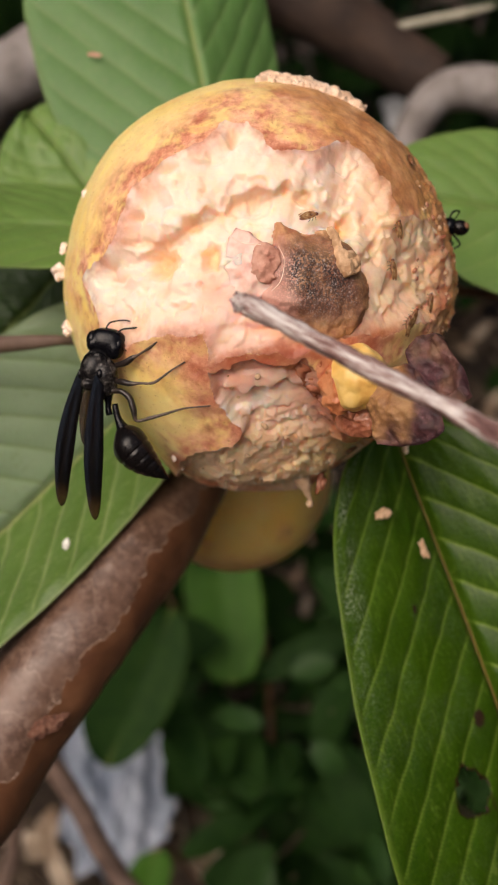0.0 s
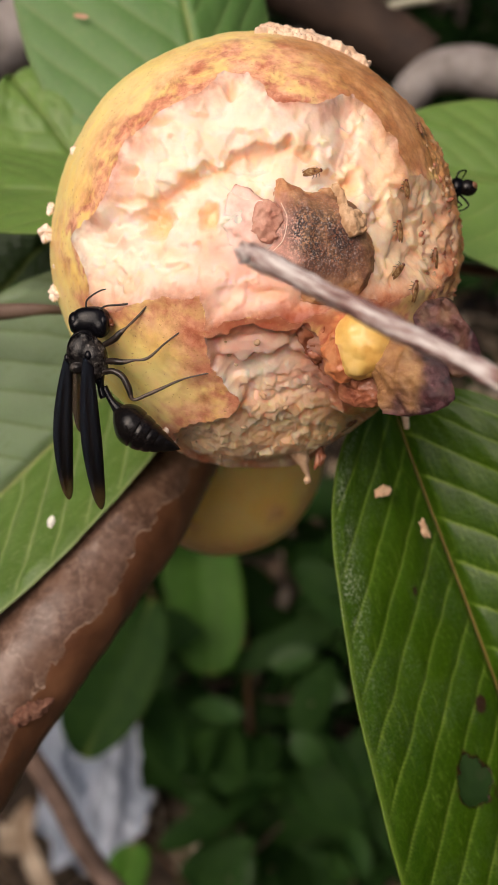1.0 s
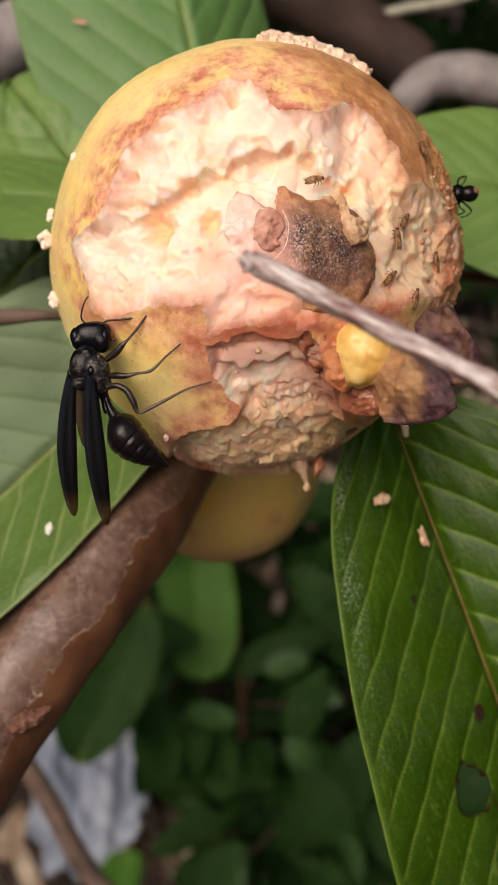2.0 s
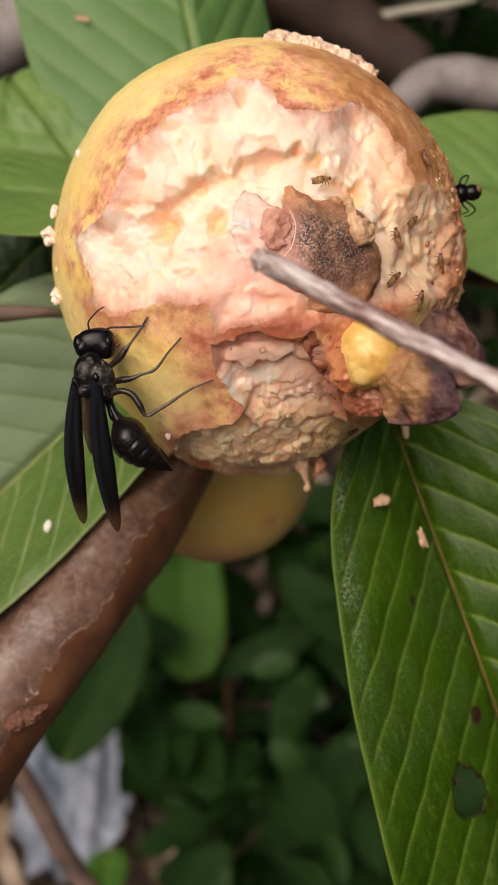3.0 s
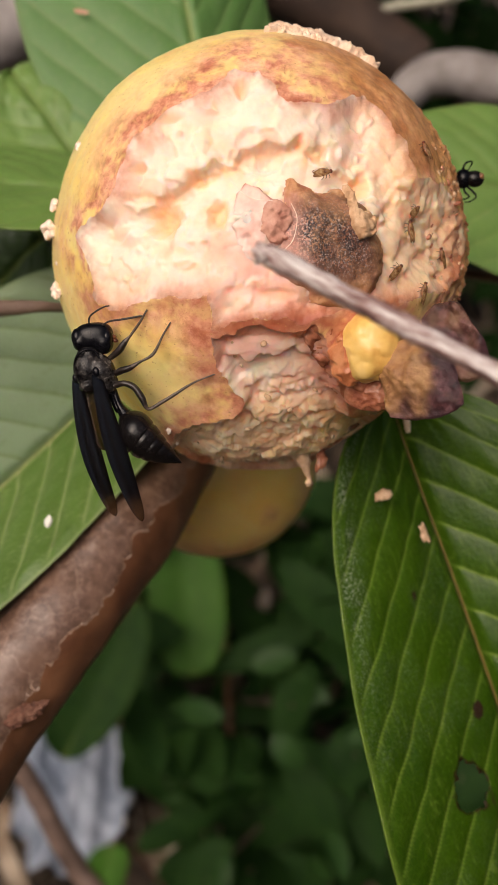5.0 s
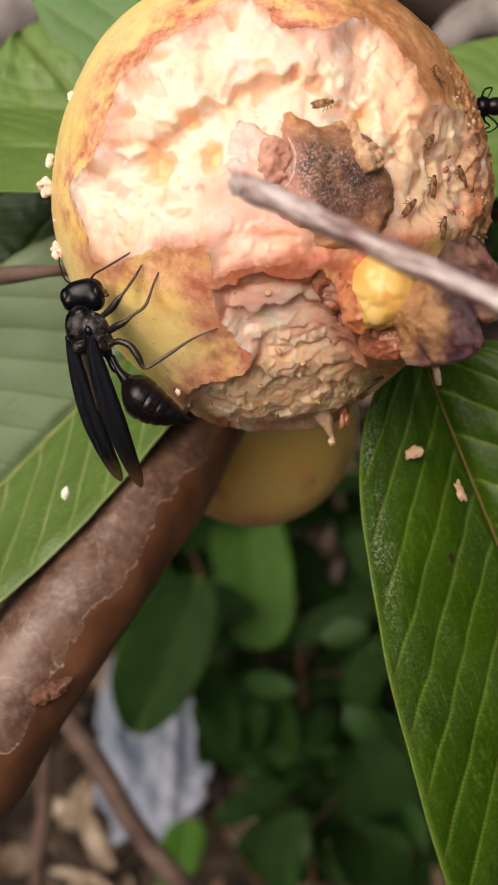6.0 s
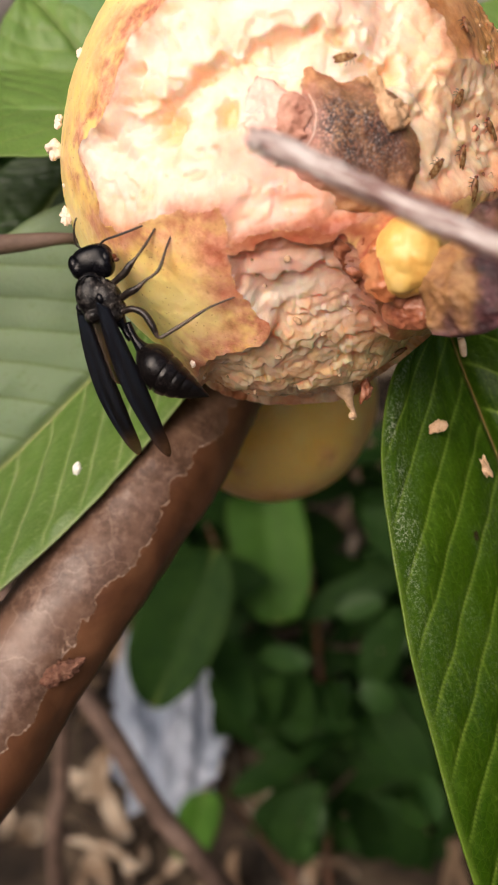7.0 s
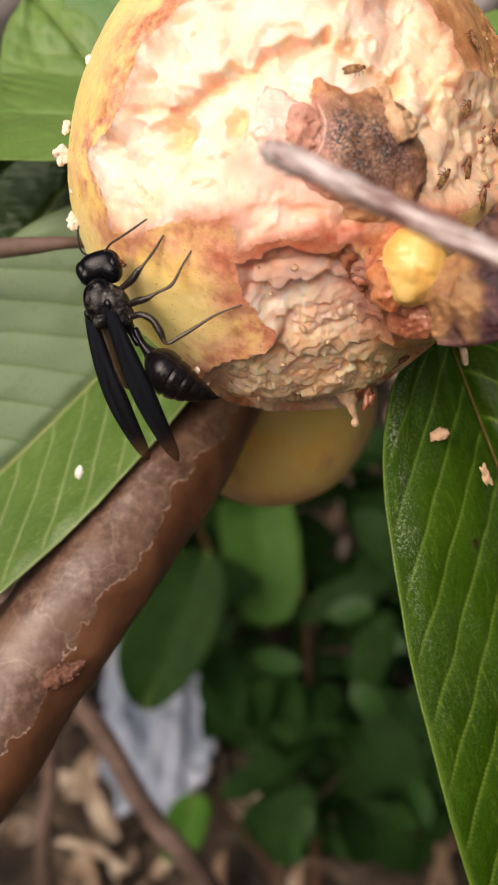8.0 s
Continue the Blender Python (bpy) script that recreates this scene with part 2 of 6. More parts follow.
def bark_material():
    m, n, l, b = material("guava_bark", 0.36)
    big = noise_tex(n, l, 60, 5, 0.6, distortion=0.5)
    fine = noise_tex(n, l, 650, 6, 0.66)
    cover = n.new("ShaderNodeMath")
    cover.operation = "ADD"
    l.new(attribute(n, "flake"), cover.inputs[0])
    l.new(noise_tex(n, l, 110, 6, 0.55, distortion=0.2), cover.inputs[1])
    flake = ramp(n, l, cover.outputs[0], [(0.50, (0, 0, 0)), (0.515, (1, 1, 1))])
    rim = ramp(n, l, cover.outputs[0], [(0.485, (0, 0, 0)), (0.50, (1, 1, 1)), (0.53, (0, 0, 0))])
    under = ramp(n, l, big, [(0.3, (0.085, 0.033, 0.018)), (0.5, (0.150, 0.064, 0.031)), (0.7, (0.205, 0.095, 0.048))])
    outer = ramp(n, l, fine, [(0.28, (0.050, 0.024, 0.015)), (0.5, (0.125, 0.070, 0.048)), (0.72, (0.26, 0.17, 0.13))])
    outer = mixed(n, l, ramp(n, l, noise_tex(n, l, 140, 5), [(0.42, (0, 0, 0)), (0.68, (0.8, 0.8, 0.8))]), outer, (0.19, 0.11, 0.075))
    vor = n.new("ShaderNodeTexVoronoi")
    vor.feature, vor.inputs["Scale"].default_value = "DISTANCE_TO_EDGE", 55.0
    tc = n.new("ShaderNodeTexCoord")
    warp = n.new("ShaderNodeVectorMath")
    warp.operation = "ADD"
    bend = n.new("ShaderNodeTexNoise")
    bend.inputs["Scale"].default_value, bend.inputs["Detail"].default_value = 260.0, 4.0
    small = n.new("ShaderNodeVectorMath")
    small.operation, small.inputs["Scale"].default_value = "SCALE", 0.006
    l.new(tc.outputs["Object"], bend.inputs["Vector"])
    l.new(bend.outputs["Color"], small.inputs[0])
    l.new(tc.outputs["Object"], warp.inputs[0])
    l.new(small.outputs[0], warp.inputs[1])
    l.new(warp.outputs[0], vor.inputs["Vector"])
    crack = ramp(n, l, vor.outputs["Distance"], [(0.0, (0.32, 0.32, 0.32)), (0.016, (0, 0, 0))])
    outer = mixed(n, l, crack, outer, (0.36, 0.25, 0.19))
    c = mixed(n, l, flake, under, outer)
    c = mixed(n, l, rim, c, (0.22, 0.135, 0.09))
    l.new(c, b.inputs["Base Color"])
    relief(n, l, b, mixed(n, l, 0.45, flake, mixed(n, l, 0.5, fine, noise_tex(n, l, 420, 6, 0.7, (1, 1, 0.5), 0.6))), 0.7, 0.0006)
    return m


FLESH, BARK = flesh_material(), bark_material()
SKIN = skin_material("guava_skin", ((0.96, 0.64, 0.17), (0.97, 0.78, 0.31), (0.96, 0.71, 0.34)), (0.93, 0.46, 0.26))
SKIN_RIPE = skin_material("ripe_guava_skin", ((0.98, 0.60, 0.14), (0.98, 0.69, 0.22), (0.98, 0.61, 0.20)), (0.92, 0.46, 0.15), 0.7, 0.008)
LEAF_A = leaf_material("guava_leaf_glossy", (0.012, 0.042, 0.001), (0.042, 0.098, 0.002), (0.17, 0.26, 0.035), 0.36, spec=0.20, dust=1.0, rib=(0.28, 0.16, 0.05))
LEAF_B = leaf_material("guava_leaf_pale", (0.096, 0.185, 0.042), (0.143, 0.245, 0.058), (0.18, 0.25, 0.07), 0.45, spec=0.35, rib=(0.13, 0.19, 0.05))
LEAF_D = leaf_material("guava_leaf_dull", (0.068, 0.158, 0.040), (0.098, 0.204, 0.056), (0.15, 0.22, 0.08), 0.48, spec=0.3)
LEAF_E = leaf_material("guava_leaf_fresh", (0.062, 0.125, 0.020), (0.092, 0.170, 0.030), (0.31, 0.37, 0.17), 0.40, rib=(0.36, 0.40, 0.16))
# darker copy of the leaf green, with shade already put into its colour
LEAF_C = leaf_material("guava_leaf_shaded", (0.022, 0.055, 0.012), (0.045, 0.095, 0.020), (0.10, 0.16, 0.05), 0.45)


def sepal_material():
    m, n, l, b = material("dried_sepal", 0.65)
    big = noise_tex(n, l, 130, 6, 0.6)
    base = ramp(n, l, big, [(0.30, (0.13, 0.04, 0.03)), (0.46, (0.30, 0.13, 0.07)), (0.60, (0.46, 0.24, 0.11)), (0.75, (0.40, 0.17, 0.11))])
    base = mixed(n, l, attribute(n, "left"), base, ramp(n, l, big, [(0.35, (0.56, 0.26, 0.20)), (0.65, (0.76, 0.45, 0.36))]))
    base = mixed(n, l, attribute(n, "ends"), base, ramp(n, l, noise_tex(n, l, 360, 6, 0.65), [(0.32, (0.34, 0.11, 0.05)), (0.5, (0.56, 0.27, 0.11)), (0.68, (0.70, 0.42, 0.22))]))
    speck = ramp(n, l, noise_tex(n, l, 2300, 5, 0.75), [(0.50, (1, 1, 1)), (0.58, (0, 0, 0))])
    grey = ramp(n, l, noise_tex(n, l, 3400, 4, 0.7), [(0.55, (0, 0, 0)), (0.64, (1, 1, 1))])
    where = n.new("ShaderNodeMath")
    where.operation = "MULTIPLY"
    l.new(attribute(n, "mould"), where.inputs[0])
    l.new(ramp(n, l, noise_tex(n, l, 160, 5, 0.6), [(0.30, (0.35, 0.35, 0.35)), (0.55, (1, 1, 1))]), where.inputs[1])
    c = mixed(n, l, mixed(n, l, 1.0, speck, where.outputs[0], "MULTIPLY"), base, (0.022, 0.016, 0.018))
    c = mixed(n, l, mixed(n, l, 1.0, grey, where.outputs[0], "MULTIPLY"), c, (0.42, 0.36, 0.34))
    l.new(c, b.inputs["Base Color"])
    relief(n, l, b, noise_tex(n, l, 700, 6, 0.65), 0.6, 0.0005)
    return m


def rim_material():
    m, n, l, b = material("rimmed_sepal", 0.55)
    inner = ramp(n, l, noise_tex(n, l, 240, 6, 0.65), [(0.28, (0.17, 0.065, 0.035)), (0.5, (0.38, 0.19, 0.075)), (0.72, (0.52, 0.31, 0.13))])
    outer = ramp(n, l, noise_tex(n, l, 500, 6, 0.65), [(0.30, (0.018, 0.007, 0.010)), (0.50, (0.056, 0.018, 0.022)), (0.64, (0.12, 0.046, 0.052)), (0.78, (0.30, 0.20, 0.20))])
    l.new(mixed(n, l, attribute(n, "rim"), inner, outer), b.inputs["Base Color"])
    relief(n, l, b, noise_tex(n, l, 700, 6, 0.65), 0.7, 0.0007)
    return m


SEPAL, RIMMED = sepal_material(), rim_material()
SEPAL_RED = plain_material("reddish_sepal", [(0.3, (0.40, 0.15, 0.10)), (0.5, (0.58, 0.29, 0.21)), (0.7, (0.70, 0.42, 0.32))], 420, 0.6, 0.5, 0.0003, 6)
RINDBASE = plain_material("torn_rind", [(0.3, (0.30, 0.08, 0.03)), (0.5, (0.46, 0.15, 0.06)), (0.7, (0.60, 0.26, 0.12))], 330, 0.3, 0.4, 0.0003)


def pink_sepal_material():
    m, n, l, b = material("pink_sepal", 0.5)
    c = ramp(n, l, noise_tex(n, l, 260, 5), [(0.3, (0.82, 0.48, 0.40)), (0.5, (0.92, 0.64, 0.55)), (0.75, (0.94, 0.72, 0.64))])
    l.new(mixed(n, l, attribute(n, "rim"), c, (0.40, 0.12, 0.07)), b.inputs["Base Color"])
    b.inputs["Subsurface Weight"].default_value = 0.5
    b.inputs["Subsurface Radius"].default_value = (1.0, 0.5, 0.4)
    b.inputs["Subsurface Scale"].default_value = 0.001
    relief(n, l, b, noise_tex(n, l, 900, 4), 0.3, 0.0002)
    return m


SEPAL_PINK = pink_sepal_material()
LUMPY = plain_material("yellow_rind", [(0.3, (0.74, 0.40, 0.10)), (0.5, (0.82, 0.53, 0.15)), (0.75, (0.86, 0.60, 0.24))], 260, 0.32, 0.25, 0.0003)
WET = plain_material("wet_brown_tissue", [(0.3, (0.20, 0.055, 0.03)), (0.5, (0.42, 0.15, 0.08)), (0.7, (0.64, 0.32, 0.22))], 260, 0.22, 0.4, 0.0004, 6)
FLAP = plain_material("torn_tan_flesh", [(0.3, (0.52, 0.28, 0.14)), (0.7, (0.80, 0.54, 0.33))], 700, 0.45, 0.6, 0.0004)
CRUMB_PALE = plain_material("fresh_flesh_crumb", [(0.3, (0.86, 0.64, 0.50)), (0.7, (0.94, 0.82, 0.72))], 900, 0.5, 0.4, 0.0003)
LEDGE = plain_material("torn_pale_flesh", [(0.3, (0.66, 0.40, 0.24)), (0.5, (0.86, 0.62, 0.44)), (0.7, (0.93, 0.76, 0.62))], 500, 0.5, 0.5, 0.0003)
CRUMB = plain_material("dry_flesh_crumb", [(0.3, (0.52, 0.31, 0.17)), (0.7, (0.76, 0.54, 0.36))], 900, 0.6, 0.6, 0.0003)
SCAR = plain_material("scarred_bark", [(0.3, (0.06, 0.02, 0.012)), (0.5, (0.16, 0.065, 0.038)), (0.7, (0.28, 0.15, 0.10))], 900, 0.7, 0.7, 0.0005)


def twig_material():
    m, n, l, b = material("dead_twig_bark", 0.75)
    mix = n.new("ShaderNodeCombineXYZ")
    far = n.new("ShaderNodeMath")
    far.operation, far.inputs[1].default_value = "MULTIPLY", 110.0
    l.new(attribute(n, "along"), far.inputs[0])
    for k, src in enumerate((attribute(n, "ca"), attribute(n, "sa"), far.outputs[0])):
        l.new(src, mix.inputs[k])
    streak = n.new("ShaderNodeTexNoise")
    streak.inputs["Scale"].default_value, streak.inputs["Detail"].default_value, streak.inputs["Roughness"].default_value = 1.6, 7.0, 0.65
    l.new(mix.outputs[0], streak.inputs["Vector"])
    l.new(ramp(n, l, streak.outputs["Fac"], [(0.36, (0.07, 0.025, 0.022)), (0.47, (0.27, 0.15, 0.135)), (0.54, (0.50, 0.42, 0.40)), (0.64, (0.76, 0.72, 0.70))]), b.inputs["Base Color"])
    relief(n, l, b, streak.outputs["Fac"], 0.8, 0.0006)
    return m


TWIG = twig_material()
GREYBARK = plain_material("grey_bark", [(0.3, (0.13, 0.11, 0.10)), (0.7, (0.36, 0.33, 0.32))], 60, 0.8, 0.5, 0.002)
DARKBARK = plain_material("dark_bark", [(0.3, (0.016, 0.009, 0.007)), (0.7, (0.060, 0.034, 0.022))], 50, 0.8, 0.5, 0.002)
SCRAP = plain_material("white_plastic", [(0.3, (0.72, 0.75, 0.78)), (0.7, (0.86, 0.88, 0.9))], 30, 0.4, 0.2, 0.001)
DRYSTRIP = plain_material("dry_strip", [(0.3, (0.34, 0.33, 0.24)), (0.7, (0.5, 0.48, 0.38))], 200, 0.7, 0.3, 0.0004)
STEM = plain_material("brown_stem", [(0.3, (0.07, 0.045, 0.035)), (0.7, (0.20, 0.13, 0.10))], 80, 0.7, 0.4, 0.001)
CHITIN = plain_material("black_chitin", [(0.3, (0.002, 0.002, 0.003)), (0.7, (0.006, 0.006, 0.008))], 700, 0.2, 0.2, 0.0001, spec=0.2)
def thorax_material():
    m, n, l, b = material("thorax_chitin", 0.24, spec=0.2)
    tc = n.new("ShaderNodeTexCoord")
    xyz = n.new("ShaderNodeSeparateXYZ")
    l.new(tc.outputs["Object"], xyz.inputs[0])
    where = n.new("ShaderNodeMath")
    where.operation, where.inputs[1].default_value, where.inputs[2].default_value = "MULTIPLY_ADD", 130.0, 0.30
    l.new(xyz.outputs["X"], where.inputs[0])
    side = n.new("ShaderNodeMath")
    side.operation = "ADD"
    l.new(where.outputs[0], side.inputs[0])
    l.new(noise_tex(n, l, 520, 5, 0.6), side.inputs[1])
    down_and_sheen = ramp(n, l, side.outputs[0], [(0.86, (0, 0, 0)), (1.0, (1, 1, 1))])
    # spots on shoulder and scutellum paint sky reflection into the colour
    for centre in ((-0.0021, -0.0012, 0.0016), (-0.0011, -0.0022, -0.0027)):
        off = n.new("ShaderNodeVectorMath")
        off.operation, off.inputs[1].default_value = "DISTANCE", centre
        l.new(tc.outputs["Object"], off.inputs[0])
        spot = ramp(n, l, off.outputs["Value"], [(0.0006, (0.6, 0.6, 0.6)), (0.0014, (0, 0, 0))])
        down_and_sheen = mixed(n, l, 1.0, down_and_sheen, spot, "ADD")
    shag = ramp(n, l, noise_tex(n, l, 900, 5, 0.7), [(0.40, (0.006, 0.005, 0.005)), (0.54, (0.032, 0.028, 0.026)), (0.68, (0.17, 0.155, 0.14))])
    l.new(mixed(n, l, down_and_sheen, (0.003, 0.003, 0.004), shag), b.inputs["Base Color"])
    relief(n, l, b, noise_tex(n, l, 900, 5, 0.6), 0.35, 0.0002)
    return m


THORAX = thorax_material()
ABDOMEN_DARK = plain_material("brownish_black_chitin", [(0.3, (0.003, 0.0025, 0.0025)), (0.7, (0.010, 0.008, 0.008))], 500, 0.22, 0.2, 0.0001, spec=0.24)
TIBIA = plain_material("brown_tibia", [(0.3, (0.035, 0.022, 0.016)), (0.7, (0.12, 0.085, 0.065))], 900, 0.45, 0.3, 0.0001)
LEG = plain_material("wasp_leg", [(0.3, (0.006, 0.004, 0.004)), (0.7, (0.026, 0.017, 0.013))], 900, 0.36, 0.3, 0.0001)
FACE = plain_material("rusty_clypeus", [(0.3, (0.07, 0.02, 0.010)), (0.7, (0.20, 0.065, 0.025))], 900, 0.35, 0.3, 0.0001)
FLYBODY = plain_material("brown_fly_body", [(0.3, (0.10, 0.035, 0.015)), (0.6, (0.26, 0.11, 0.045))], 1600, 0.4, 0.3, 0.0001)
FLYRED = plain_material("red_compound_eye", [(0.3, (0.10, 0.02, 0.01)), (0.7, (0.18, 0.045, 0.02))], 2000, 0.35, 0.3, 0.0001)
EGG = plain_material("white_egg_mass", [(0.3, (0.70, 0.72, 0.62)), (0.7, (0.85, 0.86, 0.80))], 1500, 0.6, 0.4, 0.0002)
SOIL = plain_material("soil_and_litter", [(0.36, (0.012, 0.009, 0.006)), (0.52, (0.050, 0.034, 0.022)), (0.68, (0.20, 0.15, 0.10))], 9, 0.9, 0.8, 0.02, 10)
DRYLEAF = plain_material("dry_leaf", [(0.34, (0.07, 0.04, 0.022)), (0.48, (0.28, 0.19, 0.12)), (0.62, (0.68, 0.57, 0.44))], 9, 0.75, 0.4, 0.003)
PLASTIC = plain_material("pale_plastic_sheet", [(0.3, (0.20, 0.25, 0.33)), (0.7, (0.52, 0.58, 0.68))], 12, 0.35, 0.5, 0.004)
# BUSH green is held below real leaves; the undergrowth's shade is in its colour
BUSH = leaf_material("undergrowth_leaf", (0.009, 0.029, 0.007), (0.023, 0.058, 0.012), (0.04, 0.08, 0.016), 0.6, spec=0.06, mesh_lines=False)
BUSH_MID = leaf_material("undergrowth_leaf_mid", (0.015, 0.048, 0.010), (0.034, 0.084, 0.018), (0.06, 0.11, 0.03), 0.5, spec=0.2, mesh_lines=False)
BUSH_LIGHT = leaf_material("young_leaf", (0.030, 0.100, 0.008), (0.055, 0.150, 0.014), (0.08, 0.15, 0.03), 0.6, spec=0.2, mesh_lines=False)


def wing_material():
    m, n, l, b = material("smoky_wing", 0.34)
    c = ramp(n, l, noise_tex(n, l, 500, 3, 0.5, (1, 1, 0.15)), [(0.3, (0.002, 0.002, 0.003)), (0.7, (0.006, 0.004, 0.003))])
    l.new(mixed(n, l, attribute(n, "tip"), c, (0.050, 0.024, 0.010)), b.inputs["Base Color"])
    b.inputs["Specular Tint"].default_value = (0.35, 0.60, 1.0, 1)
    b.inputs["Specular IOR Level"].default_value = 0.06
    l.new(ramp(n, l, attribute(n, "tip"), [(0.0, (0.94, 0.94, 0.94)), (1.0, (0.72, 0.72, 0.72))]), b.inputs["Alpha"])
    relief(n, l, b, noise_tex(n, l, 1100, 2, 0.5, (1, 1, 0.08)), 0.5, 0.0002)
    return m


def hind_wing_material():
    m, n, l, b = material("amber_hind_wing", 0.3)
    l.new(ramp(n, l, noise_tex(n, l, 700, 3), [(0.3, (0.010, 0.005, 0.002)), (0.7, (0.040, 0.018, 0.006))]), b.inputs["Base Color"])
    b.inputs["Alpha"].default_value = 0.8
    b.inputs["Specular IOR Level"].default_value = 0.08
    return m


WING, HIND_WING = wing_material(), hind_wing_material()
CLEAR = plain_material("clear_fly_wing", [(0.38, (0.12, 0.045, 0.02)), (0.52, (0.30, 0.15, 0.06)), (0.66, (0.50, 0.32, 0.16))], 1500, 0.25, 0.2, 0.0001)

# ---- ground: one sheet out to the horizon ----
def build_ground():
    xs = np.concatenate([np.linspace(-400, -4, 12), np.linspace(-3, 3, 90), np.linspace(4, 400, 12)])
    ys = np.concatenate([np.linspace(-400, -2, 10), np.linspace(-1.5, 5, 100), np.linspace(6, 400, 14)])
    x, y = np.meshgrid(xs, ys, indexing="ij")
    p = np.stack([x.ravel(), y.ravel(), 0 * x.ravel()], 1)
    near = np.exp(-(p[:, 0] ** 2 + (p[:, 1] - 1.5) ** 2) / 12)
    p[:, 2] = near * (0.03 * fbm(p * 2.0, 4) + 0.012 * fbm(p * 11, 3))
    ob = new("ground", make_mesh("ground", p, grid_faces(len(xs), len(ys)), SOIL))
    tagged(ob, "brown soil strewn with leaf litter", "ground", kind="structure")


build_ground()

# ---- the eaten guava ----
FRUIT_C, FRUIT_R = Vector((0.0015, 0.194, 0.030)), 0.0375
# outlines of the bitten areas, in degrees of arc right of and above the point that faces the path
BITE = [(-49.5, -1.2), (-54.4, -3.4), (-50.5, -10), (-48, -15.7), (-47.5, -21.3), (-38.4, -23.3), (-29.5, -22.4), (-23.1, -19.7), (-13.8, -20.2),
        (-13.2, -24.6), (-13.9, -27.5), (-11.1, -28.1), (-4.3, -25.7), (4.5, -24.8), (9.7, -27), (17.7, -22.7), (33.7, -20.2), (55, -16.3), (66, -6),
        (67, 4), (60, 10), (51, 13.4), (39.2, 12.2), (35.3, 20.5), (32.8, 23.2), (31.1, 27.8), (24, 32.1), (14.4, 26.6), (8.7, 25.7), (3.4, 26),
        (-2.5, 33.8), (-9.5, 36), (-12.6, 30.6), (-23.7, 25.4), (-28.9, 21.7), (-33.9, 18.9), (-36.3, 11.4), (-37.5, 6.7), (-41.7, 2.5)]
HOLLOW = [(-37, -1), (-30, 3), (-20.4, 7.8), (-17.3, 11.6), (-13.7, 13.9), (-10, 11.8), (-7.4, 16.3), (-4.1, 18.1), (0.2, 19.1), (3.9, 17.5), (7.9, 18.6), (13.1, 14.9),
          (19, 11.5), (23.4, 10.8), (24.8, 6.2), (21.8, 2.4), (16, 0), (-5.9, 1), (-9.5, -6), (-15.9, -10), (-30, -9), (-38.4, -5)]
# small hollows gnawed into the flesh: degrees right and up, half sizes, depth in mm
PITS = [(-27.3, -2.2, 5.0, 4.6, 1.6), (-12.6, -1.0, 3.2, 4.8, 1.6), (-33.1, 11.1, 2.6, 1.6, 0.8), (-26.2, 23.0, 4.4, 1.4, 0.7), (-7.1, 30.9, 1.8, 2.8, 1.0),
        (-18.6, 8.4, 3.0, 2.4, 0.8), (13.1, 15.5, 2.4, 2.0, 1.0), (25.1, 8.0, 2.4, 4.0, 1.4), (7.2, 17.8, 1.6, 1.2, 0.6), (-34, 4, 5, 1.6, 0.6), (33, 2, 2, 3, 0.8),
        (44, -2, 1.8, 3.0, 0.7), (-20, -14, 4, 1.6, 0.4), (3, -20, 5, 1.5, 0.5), (38, 14, 2.0, 3.0, 0.8)]
LOWER = [(-13.4, -30.2), (-8.0, -28.6), (-3.0, -27.4), (3.0, -28.2), (8.5, -28.4), (12.7, -27.4), (18.2, -35.9), (21.3, -42.8), (26.3, -53.8), (47.7, -60.6), (47.3, -74), (37, -92),
         (5, -101), (-20, -99), (-37, -88), (-26.7, -62.7), (-19.1, -57.7), (-7.8, -54.8), (-4.7, -49.1), (-9.3, -44.6)]


def arc(ab):
    """Unit vectors for degrees right of and above the front point."""
    th = np.radians(np.hypot(ab[:, 0], ab[:, 1]))
    ph = np.arctan2(ab[:, 1], ab[:, 0])
    return np.stack([0.958 * np.sin(th) * np.cos(ph), -np.cos(th), np.sin(th) * np.sin(ph)], 1)


